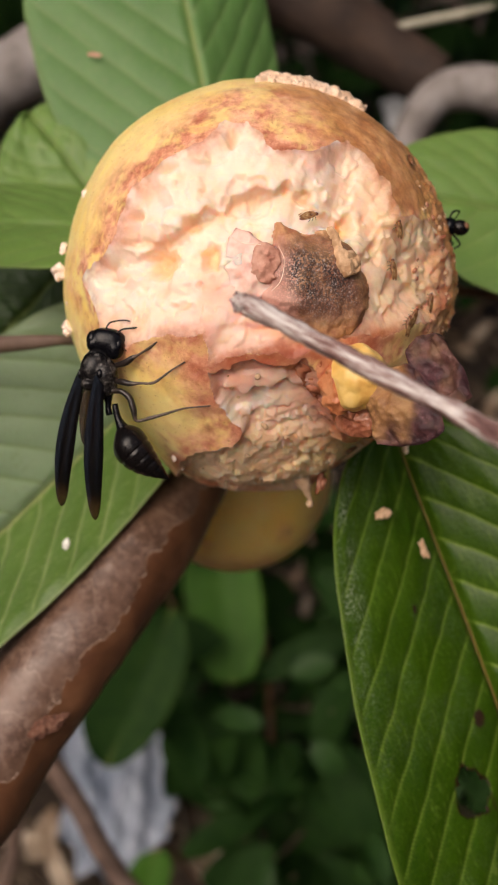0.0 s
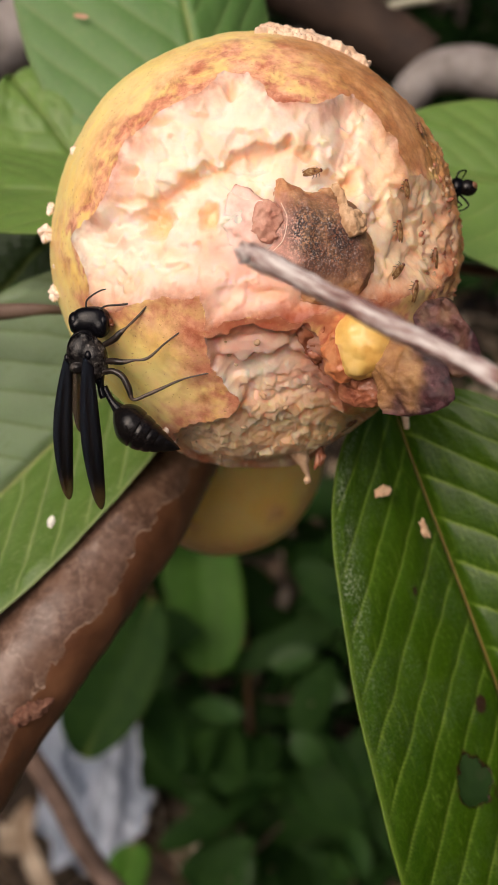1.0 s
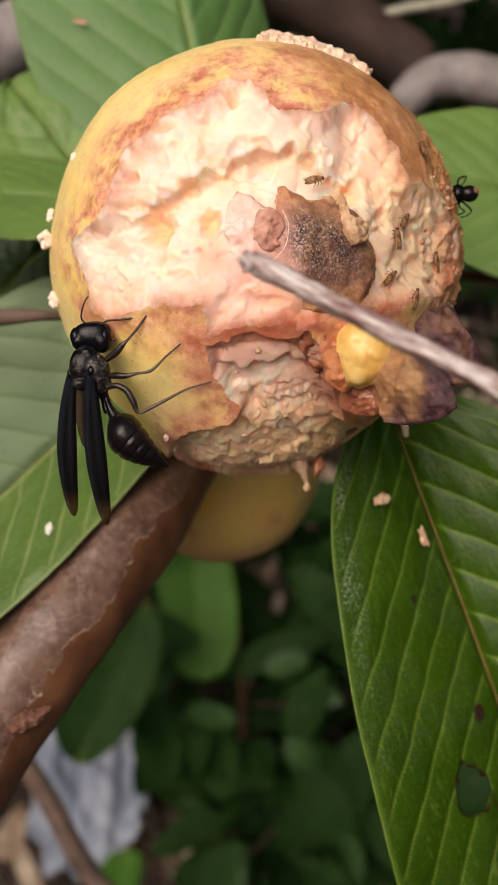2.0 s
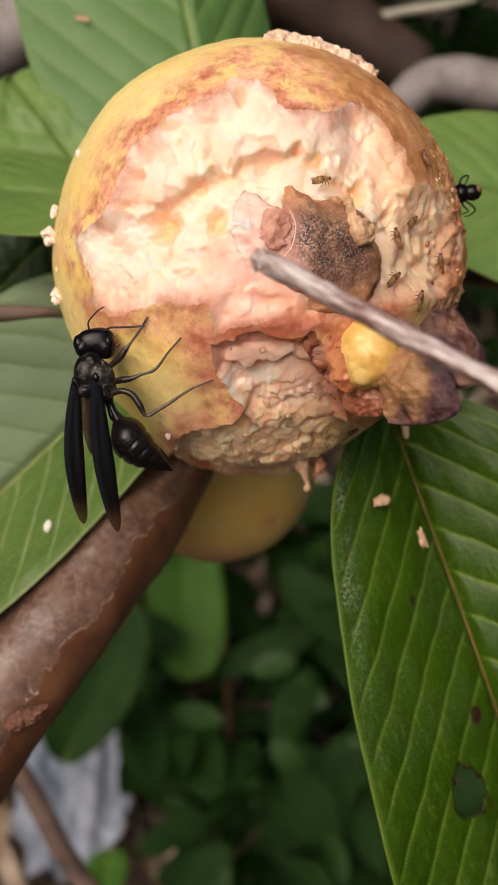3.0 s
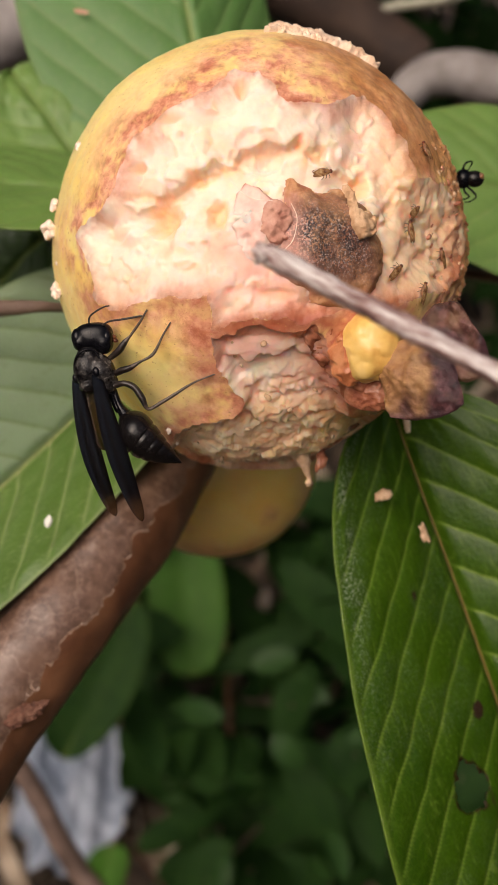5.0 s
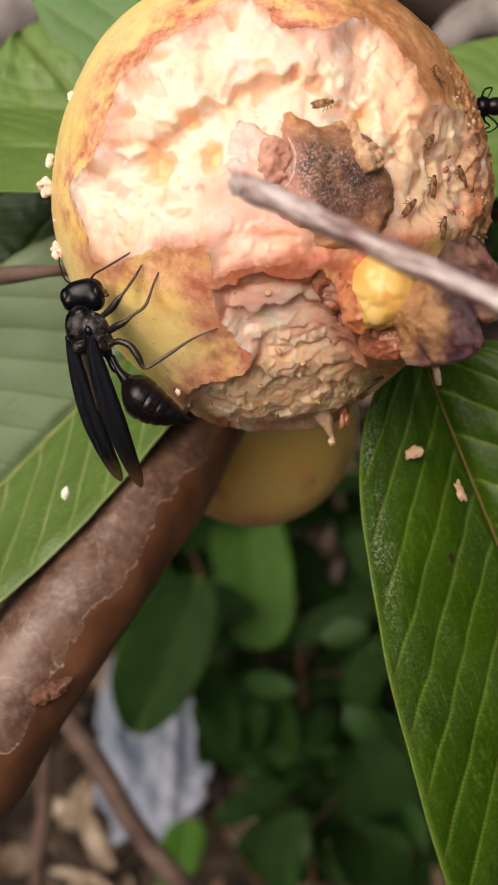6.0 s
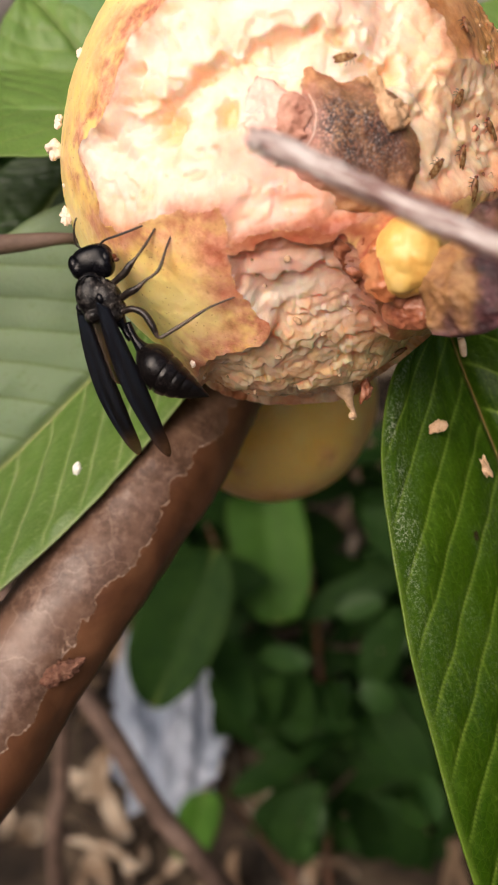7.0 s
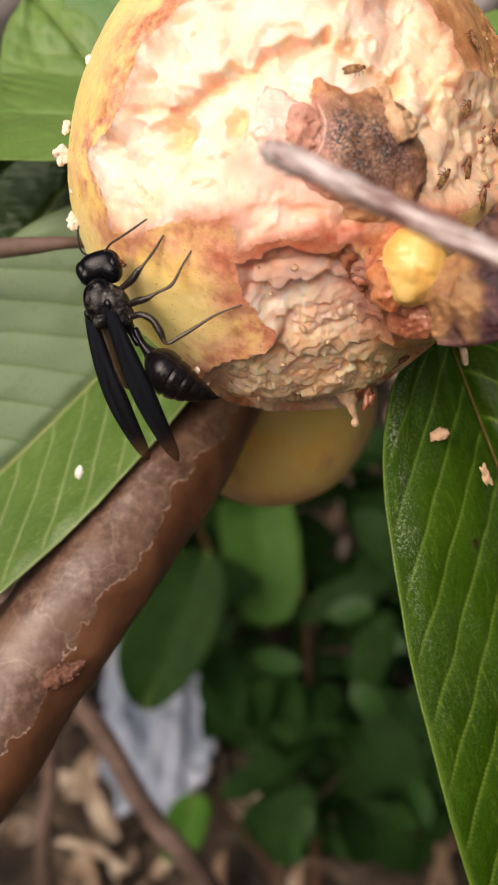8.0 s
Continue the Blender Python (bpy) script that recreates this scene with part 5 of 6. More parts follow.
def build_wasp():
    v, f = join(mm_ball((-0.5, -0.1, 0.3), (2.25, 2.3, 3.1), nu=40, nv=28, turn=(0, 10, 0), box=0.92), mm_ball((0.2, -0.2, 2.4), (1.9, 1.8, 1.6), nu=32, nv=20, turn=(0, 14, 0)), mm_ball((0.5, -0.1, 3.7), (1.1, 1.1, 0.9), nu=24, nv=16),
                mm_ball((1.5, -0.5, -0.7), (2.2, 2.1, 2.9), nu=36, nv=24, turn=(0, -8, 0)), mm_ball((-0.9, -0.6, -2.5), (1.5, 1.7, 1.1), nu=28, nv=18), mm_ball((1.6, -0.4, -3.2), (1.5, 1.6, 1.3), nu=28, nv=18), mm_ball((2.9, -0.4, -2.4), (0.9, 1.0, 1.0), nu=20, nv=14))
    fuse(part("thorax", make_mesh("thorax", v, f, THORAX), WASP, "black thorax with grey downy sides"), 3)
    v, f = tube(mm([(-2.4, -1.1, 0.9, .14), (-1.6, -2.0, 2.2, .16), (-0.2, -2.3, 2.9, .16), (1.2, -2.0, 2.4, .16), (1.9, -1.9, 0.8, .14)]), 40, 10)
    part("collar", make_mesh("collar", v, f, CHITIN), WASP)
    for place in ((-2.5, -0.6, -0.9), (0.9, -2.3, -0.7)):
        v, f = mm_ball(place, (0.6, 0.45, 0.8), nu=16, nv=12)
        part("tegula", make_mesh("tegula", v, f, CHITIN), WASP)
    v, f = tube(mm([(2.1, 0, -3.6, 1.1), (2.4, 0, -5.0, 0.6), (2.5, 0, -6.0, 0.5), (2.7, 0, -6.7, 0.55), (2.9, 0, -7.2, 0.5)]), 26, 20)
    part("waist", make_mesh("waist", v, f, CHITIN), WASP)
    # abdomen, built from its front joint along +x and downwards
    rings, n = [], 110
    for i in range(n + 1):
        s = i / n
        r = 2.95 * math.sin(math.pi * min(1.0, s / 0.30) * 0.5) ** 0.75 * (1 - max(0.0, (s - 0.32) / 0.68) ** 1.7) + 0.05
        for joint in (0.40, 0.55, 0.67, 0.78, 0.88):
            r *= 1 - 0.07 * max(0.0, 1 - (s - joint) / 0.05) * (s >= joint)
        rings.append((12.2 * s, 1.07 * r))
    verts = [(x * .001, r * .001 * math.cos(a), r * .00098 * math.sin(a) - 0.0010 * math.sin(x / 12.4 * math.pi)) for x, r in rings for a in np.linspace(0, 2 * math.pi, 40, endpoint=False)]
    turn = Matrix.Rotation(radians(28), 3, "Y")
    v = np.array(verts) @ np.array(turn).T
    ab = part("abdomen", make_mesh("abdomen", v, grid_faces(n + 1, 40, True), ABDOMEN_DARK), WASP, "pointed black abdomen with ringed segments", Matrix.Translation(WAIST_AT))
    v, f = tube(mm([(1.4, 0, -0.6, 1.5), (0.4, 0, 0.3, 0.9), (-0.5, 0, 1.3, 0.6), (-1.2, 0, 2.4, 0.55), (-1.7, 0, 3.4, 0.5)]), 20, 16)
    part("petiole", make_mesh("petiole", v, f, CHITIN), ab)
    # head
    h = np.array(HEAD_AT) * 1000
    v, f = join(mm_ball((0.3, -0.1, 2.2), (3.0, 2.1, 2.15), nu=36, nv=24, turn=(0, -4, 0), box=0.75), mm_ball((-2.0, -0.5, 1.25), (1.05, 1.5, 1.35), nu=22, nv=16), mm_ball((1.75, -0.5, 1.2), (1.6, 1.7, 1.9), nu=22, nv=16), mm_ball((0.2, -0.5, 3.3), (2.2, 1.5, 1.0), nu=22, nv=16))
    head = fuse(part("head", make_mesh("head", v, f, CHITIN), WASP, "broad black head", Matrix.Translation(HEAD_AT)), 8)
    v, f = join(mm_ball((3.1, -0.5, 1.9), (0.7, 0.7, 0.55), nu=16, nv=12), mm_ball((3.6, -0.7, 1.4), (0.45, 0.35, 0.3), nu=12, nv=8))
    part("clypeus", make_mesh("clypeus", v, f, FACE), head, "rusty brown face and jaws")
    for place in ((2.3, -0.9, 1.9), (-2.2, -0.8, 2.0)):
        v, f = mm_ball(place, (0.95, 1.1, 1.45), nu=24, nv=16)
        part("compound_eye", make_mesh("compound_eye", v, f, CHITIN), head)
    v, f = tube(mm([(0, 0, 0, .16), (-0.7, -0.2, 1.3, .15), (-0.3, -0.6, 2.6, .14), (0.4, -0.9, 3.8, .13), (1.0, -1.0, 4.4, .10)]), 26, 8)
    a1 = part("antenna", make_mesh("antenna_far", v, f, LEG), head, "", Matrix.Translation((-0.0004, -0.0009, 0.0036)))
    v, f = tube(mm([(0, 0, 0, .17), (1.3, -0.5, 0.75, .16), (3.0, -1.0, 0.95, .17), (5.0, -1.2, 1.25, .17), (7.6, -1.2, 1.75, .12)]), 26, 8)
    a2 = part("antenna", make_mesh("antenna_near", v, f, LEG), head, "", Matrix.Translation((0.0014, -0.0014, 0.0035)))
    w1 = part("wing", wing_mesh("wing_far", 0.0221, 0.0030, -0.42, WING), WASP, "folded smoky wing", Matrix.Translation(WING1_AT) @ pose(0, 0, 0, 0, -1.6, 0))
    w2 = part("wing", wing_mesh("wing_near", 0.0236, 0.0031, -0.25, WING), WASP, "folded smoky wing", Matrix.Translation(WING2_AT) @ pose(0, 0, 0, 0, -4.5, 0))
    part("hind_wing", wing_mesh("hind_wing", 0.0115, 0.0030, 0.0, HIND_WING), WASP, "translucent brown hind wing", pose(-0.0010, 0.0008, -0.0012, 0, -2.0, 0))
    legs = []
    for knee, (root, line) in zip((26, 22, 26), (((3.0, -0.6, 1.0), [(0, 0, 0, .42), (1.6, -1.2, 0.9, .56), (2.6, -1.8, 1.9, .46), (3.4, -2.2, 2.6, .22), (5.0, -3.0, 4.2, .22), (6.4, -3.9, 5.9, .13)]),
                       ((3.1, -0.6, -1.5), [(0, 0, 0, .45), (1.6, -1.4, 0.0, .54), (2.8, -2.0, -0.1, .46), (4.5, -2.6, 0.2, .21), (6.6, -3.0, 0.6, .24), (8.8, -3.6, 2.6, .16), (11.0, -4.2, 4.4, .12)]),
                       ((3.1, -0.8, -3.2), [(0, 0, 0, .48), (1.4, -0.9, 0.1, .48), (2.8, -1.2, -0.7, .52), (3.7, -1.2, -2.4, .54), (4.4, -1.1, -4.0, .28), (6.4, -1.2, -3.3, .30), (8.2, -1.3, -2.5, .27), (11.5, -1.3, -1.0, .16), (15.4, -1.5, 0.0, .11)]))):
        line = [(x * 1.06, y, z * 1.06, w) for x, y, z, w in line]
        v, f = tube(mm(line), 60, 10, 0.06, 2500)
        place = Vector(root) / 1000
        upper, lower = (v[:(knee + 1) * 10], [q for q in f[:-2] if max(q) < (knee + 1) * 10] + [f[-2]]), (v[knee * 10:], [[i - knee * 10 for i in q] for q in f[:-2] if min(q) >= knee * 10])
        legs.append((part("leg", make_mesh("wasp_thigh", *upper, LEG), WASP, "thin dark jointed leg", Matrix.Translation(place)), place, Vector(line[-1][:3]) / 1000))
        part("shin", make_mesh("wasp_shin", *lower, TIBIA), legs[-1][0], "brown shin and foot")
    return ab, head, a1, a2, w1, w2, legs


ABDOMEN, HEAD, ANT1, ANT2, WING1, WING2, LEGS = build_wasp()


# ---- flies ----
def build_small_fly():
    ob = thing("fruit_fly", "tiny brown fruit fly feeding on the flesh", "fly", group="fruit flies on the guava")
    v, f = mm_ball((0, 0, -0.1), (0.44, 0.44, 1.15), nu=14, nv=12, shape=lambda z: 1 - 0.25 * z * z)
    part("body", make_mesh("fly_body", v, f, FLYBODY), ob)
    v, f = mm_ball((0, 0, 0.98), (0.32, 0.30, 0.25), nu=12, nv=8)
    part("head", make_mesh("fly_head", v, f, FLYRED), ob, "red-eyed head")
    for side in (-1, 1):
        v, f = mm_ball((side * 0.20, 0.42, -0.85), (0.42, 0.06, 1.55), nu=14, nv=10, turn=(4, side * -4, 0))
        part("wing", make_mesh("fly_wing", v, f, CLEAR), ob)
        for k in range(3):
            v, f = tube(mm([(0, 0, 0.4 - 0.4 * k, .06), (side * 0.6, -0.1, 0.6 - 0.5 * k, .05), (side * 0.8, -0.5, 0.7 - 0.7 * k, .04)]), 6, 5)
            part("leg", make_mesh("fly_leg", v, f, LEG), ob)
    return ob


def fly_pose(a, b, turn, lift=0.0006):
    """Where a small fly stands on the fruit: degrees of arc, and the turn of its head from straight up."""
    p, d = on_fruit(a, b, lift)
    d = Vector(d)
    z = Vector((math.sin(radians(turn)), 0, math.cos(radians(turn))))
    z = (z - z.dot(d) * d).normalized()
    x = d.cross(z)
    m = Matrix((x, d, z)).transposed().to_4x4()
    m.translation = Vector(p) + FRUIT_C
    return BASE @ m


SMALL_FLY = build_small_fly()
FLY_WAYS = [
    ([(0, 39, 9, 20, ), (1.0, 39, 9, 20), (1.5, 39.7, 3.3, 35), (3.0, 40.9, 3.3, 60), (4.5, 41, 4, 60), (6.5, 42.1, 4.6, 50), (8, 42.6, 5.1, 45)]),
    ([(0, 38.6, -1.8, 0), (1.5, 38.3, -1.7, 5), (3.0, 35.2, -1.7, -15), (4.5, 37.6, 0.0, -10), (6.5, 44.0, -8.0, 20), (8, 44.7, -8.5, 20)]),
    ([(0, 55.5, -10.0, 20), (1.0, 55, -7, 0), (3.0, 54, -5.8, -20), (4.5, 54.7, -7, -30), (6.5, 54.5, -0.5, -40), (8, 54.5, 0, -40)]),
    ([(0, 45.6, -14.8, 40), (1.0, 37.7, -12.6, 60), (3.0, 34.5, -12.6, 60), (8, 35.5, -11.9, 50)]),
    ([(0, 42.2, -17, 10), (3.0, 42, -17, 10), (8, 46, -15.1, 10)]),
    ([(0, 48, 34, 30), (1.5, 47, 27, 20), (3.0, 43.5, 21.4, 10), (4.5, 42.9, 21.3, 0), (8, 42.5, 21, 0)]),
    ([(0, 34.4, 61, -60), (3.0, 32.7, 60, -60), (8, 32.7, 60, -60)]),
    ([(0, 14.0, 10.0, 70), (8, 14.0, 10.0, 70)]),
    ([(0, 40.0, -71.0, 110), (8, 40.0, -71.0, 110)]),
]
FLIES = [SMALL_FLY] + [copy_thing(SMALL_FLY, Matrix()) for _ in FLY_WAYS[1:]]
for ob, way in zip(FLIES, FLY_WAYS):
    ob.matrix_basis = fly_pose(*way[0][1:], 0.0022 if way[0][1] == 14.0 else 0.0006)

BIG_FLY = thing("fly", "black fly with an amber-spotted abdomen at the fruit's edge", "fly", pose(0.0380, 0.186, 0.0395))


def build_big_fly():
    v, f = join(mm_ball((-0.6, 0, 0.2), (1.5, 1.5, 1.7), nu=20, nv=14))
    part("thorax", make_mesh("big_fly_thorax", v, f, CHITIN), BIG_FLY)
    v, f = mm_ball((1.3, -0.4, 0.3), (1.7, 1.3, 1.45), nu=20, nv=14)
    part("abdomen", make_mesh("big_fly_abdomen", v, f, ABDOMEN_DARK), BIG_FLY)
    v, f = mm_ball((2.2, -1.2, 0.7), (0.6, 0.5, 0.6), nu=12, nv=8)
    part("spot", make_mesh("big_fly_spot", v, f, FLYBODY), BIG_FLY, "amber spot")
    for k, line in enumerate(([(-1, 0, 1, .2), (-0.6, -0.4, 2.8, .18), (0.6, -0.4, 3.2, .14), (0.2, 0.2, 1.9, .1)], [(0.2, 0, -1, .2), (1.2, -0.5, -1.9, .2), (1.9, -0.5, -2.8, .16), (0.9, -.2, -3.7, .12), (0.1, 0, -3.8, .1)],
                              [(-0.4, 0, -1, .2), (-0.2, -0.6, -2.2, .18), (0.6, -0.8, -3.0, .14), (-.4, -.4, -3.6, .1)])):
        v, f = tube(mm(line), 20, 7)
        part("leg", make_mesh("big_fly_leg", v, f, CHITIN), BIG_FLY)


build_big_fly()


# ---- other limbs of the tree, out of focus ----
def add_limb(name, pts, mat, label, n=120, sides=24):
    v, f = tube(pts, n, sides, 0.03, 90, 0.10)
    part(name, make_mesh(name, v, f, mat), TREE, label)


add_limb("trunk", [(-0.75, 0.95, -0.74, 0.065), (-0.72, 0.70, -0.38, 0.055), (-0.75, 0.45, 0.0, 0.050), (-0.78, 0.2, 0.35, 0.042), (-0.70, 0.0, 0.65, 0.034)], GREYBARK, "grey-brown trunk", 60, 28)
add_limb("branch", [(-0.76, 0.30, 0.2, 0.030), (-0.45, 0.46, 0.36, 0.026), (-0.15, 0.54, 0.32, 0.021), (0.011, 0.50, 0.226, 0.0180), (0.06, 0.50, 0.197, 0.0165), (0.0910, 0.50, 0.177, 0.0150)], DARKBARK, "thick dark brown branch with a cut end")
add_limb("branch", [(0.0125, 0.258, 0.042, 0.0055), (0.03, 0.36, 0.07, 0.0065), (0.067, 0.47, 0.128, 0.0080), (0.083, 0.48, 0.158, 0.0090), (0.1010, 0.48, 0.168, 0.0105), (0.14, 0.48, 0.163, 0.012), (0.24, 0.50, 0.16, 0.012)], GREYBARK, "pale grey bent branch")
add_limb("branch", [(-0.75, 0.36, 0.12, 0.026), (-0.35, 0.44, 0.06, 0.021), (-0.16, 0.46, 0.128, 0.0165), (-0.11, 0.45, 0.160, 0.0150), (-0.05, 0.46, 0.196, 0.013), (0.0, 0.47, 0.215, 0.009)], GREYBARK, "grey branch")
add_limb("dry_strip", [(0.050, 0.495, 0.196, 0.0012), (0.0762, 0.49, 0.2018, 0.0020), (0.10, 0.49, 0.2065, 0.0022), (0.118, 0.49, 0.2110, 0.0012)], DRYSTRIP, "pale dry strip of leaf", 40, 10)
add_limb("dead_leaf_stalk", [(-0.018, 0.236, 0.0220, 0.0006), (-0.036, 0.2130, 0.0214, 0.0009), (-0.0476, 0.2095, 0.0205, 0.0016), (-0.070, 0.206, 0.0180, 0.0022), (-0.09, 0.205, 0.0150, 0.0014)], STEM, "rolled brown dead leaf", 40, 12)


# ---- undergrowth, and an unseen crown added to shade it ----
def bush_leaf(rnd, centre, length, width, facing, droop):
    """A coarse leaf of 6 x 4 cells round a centre."""
    ax = Vector((rnd.gauss(0, 1), rnd.gauss(0, 1), rnd.gauss(-0.4, 0.7))).normalized()
    nm = (Vector(facing) + Vector((rnd.gauss(0, .35), rnd.gauss(0, .35), rnd.gauss(0, .35))))
    nm = (nm - nm.dot(ax) * ax).normalized()
    sd = ax.cross(nm)
    verts = []
    for i in range(9):
        u = i / 8
        w = width * max(0.02, 4 * u * (1 - u)) ** 0.55
        for j in range(5):
            s = (j - 2) / 2
            p = Vector(centre) + ax * (u - 0.5) * length + sd * s * w * 0.5 + nm * (-droop * (u - 0.3) ** 2 * length + abs(s) * w * 0.10)
            verts.append(tuple(p))
    return np.array(verts), grid_faces(9, 5)


def leaf_attrs(v):
    z = np.zeros(len(v))
    return {"vein": z, "midrib": z, "rot": z, "dust": z, "pale": z}


def bush(label, root, spots, mat, seed, length, width, facing, category="shrub"):
    """A plant rooted at root (world), with leaves round the given spots (world)."""
    rnd = random.Random(seed)
    ob = new("undergrowth_shrub")
    ob.matrix_basis = Matrix.Translation(root)
    tagged(ob, label, category, "undergrowth")
    leaves, stems = [], []
    for s in spots:
        s = Vector(s) - Vector(root)
        leaves.append(bush_leaf(rnd, s, length * rnd.uniform(.7, 1.25), width * rnd.uniform(.7, 1.2), facing, rnd.uniform(.1, .5)))
    for s in spots[::4]:
        s = Vector(s) - Vector(root)
        mid = s * 0.5 + Vector((rnd.gauss(0, .02), rnd.gauss(0, .02), 0.05))
        stems.append(tube([(0, 0, -0.02, .004), (*mid, .003), (*s, .0015)], 10, 6))
    v, f = join(*leaves)
    part("foliage", make_mesh("bush_leaves", v, f, mat, leaf_attrs(v)), ob, kind="stuff")
    v, f = join(*stems)
    part("stalkwork", make_mesh("bush_stems", v, f, STEM), ob, kind="stuff")
    return ob


def world_of(x, y, z):
    return BASE @ Vector((x, y, z))


FACING = (0, -0.45, 0.85)
rnd = random.Random(11)
spots = []
while len(spots) < 330:                                       # dark shrub below the fruit, open at its near left corner
    d = rnd.uniform(0.85, 1.25)
    kx, kz = rnd.uniform(-0.20, 0.30), rnd.uniform(-0.46, -0.06)
    if kx < -0.075 and kz < -0.225 or kx < -0.035 and kz < -0.36 or (abs(kx - 0.05) < 0.03 and abs(kz + 0.15) < 0.03):
        continue
    if -0.07 < kx < 0.035 and -0.26 < kz < -0.08 and d < 1.02:
        continue
    p = world_of(kx * d, d, kz * d)
    if p.z > 0.03:
        spots.append(p)
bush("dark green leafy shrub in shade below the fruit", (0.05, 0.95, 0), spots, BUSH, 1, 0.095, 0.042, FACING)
spots = []
while len(spots) < 75:                                        # a looser plant with smaller leaves among the dark shrub
    d = rnd.uniform(0.82, 1.1)
    kx, kz = rnd.uniform(-0.09, 0.22), rnd.uniform(-0.45, -0.10)
    if kx < -0.03 and kz < -0.24 or (-0.07 < kx < 0.035 and -0.24 < kz < -0.08) or (abs(kx - 0.06) < 0.035 and abs(kz + 0.16) < 0.05):
        continue
    p = world_of(kx * d, d, kz * d)
    if p.z > 0.03:
        spots.append(p)
bush("loose green plant with small leaves in half shade", (0.12, 0.85, 0), spots, BUSH_MID, 2, 0.05, 0.021, FACING, "plant")
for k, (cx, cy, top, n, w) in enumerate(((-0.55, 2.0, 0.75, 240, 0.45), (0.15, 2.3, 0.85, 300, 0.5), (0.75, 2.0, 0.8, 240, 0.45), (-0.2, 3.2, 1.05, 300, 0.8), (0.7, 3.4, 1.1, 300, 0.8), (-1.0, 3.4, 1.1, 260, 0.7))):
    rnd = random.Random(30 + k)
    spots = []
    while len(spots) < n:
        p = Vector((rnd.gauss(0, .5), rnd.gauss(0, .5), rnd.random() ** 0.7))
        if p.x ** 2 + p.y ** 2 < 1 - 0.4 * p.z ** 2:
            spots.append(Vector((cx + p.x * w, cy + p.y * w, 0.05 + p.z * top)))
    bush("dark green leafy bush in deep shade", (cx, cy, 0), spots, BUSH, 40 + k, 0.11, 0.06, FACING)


def shade_crown_spot(rnd):
    y = rnd.uniform(0.24, 3.4)
    return rnd.uniform(-1.5, 1.5), y, rnd.uniform(1.55 if y < 0.4 else 1.30, 2.1)


# leaves overhead, out of view, added to keep sun and sky off the undergrowth
def build_shade_crown():
    rnd = random.Random(5)
    leaves = [bush_leaf(rnd, shade_crown_spot(rnd), rnd.uniform(.11, .17), rnd.uniform(.06, .09), (0, 0, 1), .2) for _ in range(2600)]
    v, f = join(*leaves)
    ob = part("crown", make_mesh("crown", v, f, BUSH, leaf_attrs(v)), TREE, "crown of many leaves shading the ground", kind="stuff")
    ob.matrix_basis = BASE.inverted()


build_shade_crown()


def build_sky_blockers():
    """Unseen tall bushes added round about and behind to block low sky light."""
    for k in range(9):
        ang = radians(150 + k * 30)
        cx, cy = 4.2 * math.cos(ang), 4.2 * math.sin(ang) + 0.5
        rnd = random.Random(70 + k)
        spots = [Vector((cx + rnd.gauss(0, .75), cy + rnd.gauss(0, .55), rnd.uniform(0.1, 3.2))) for _ in range(480)]
        bush("tall leafy hedge shrub closing the garden", (cx, cy, 0), spots, BUSH, 90 + k, 0.34, 0.2, (-math.cos(ang), -math.sin(ang), 0.6), "hedge")


build_sky_blockers()


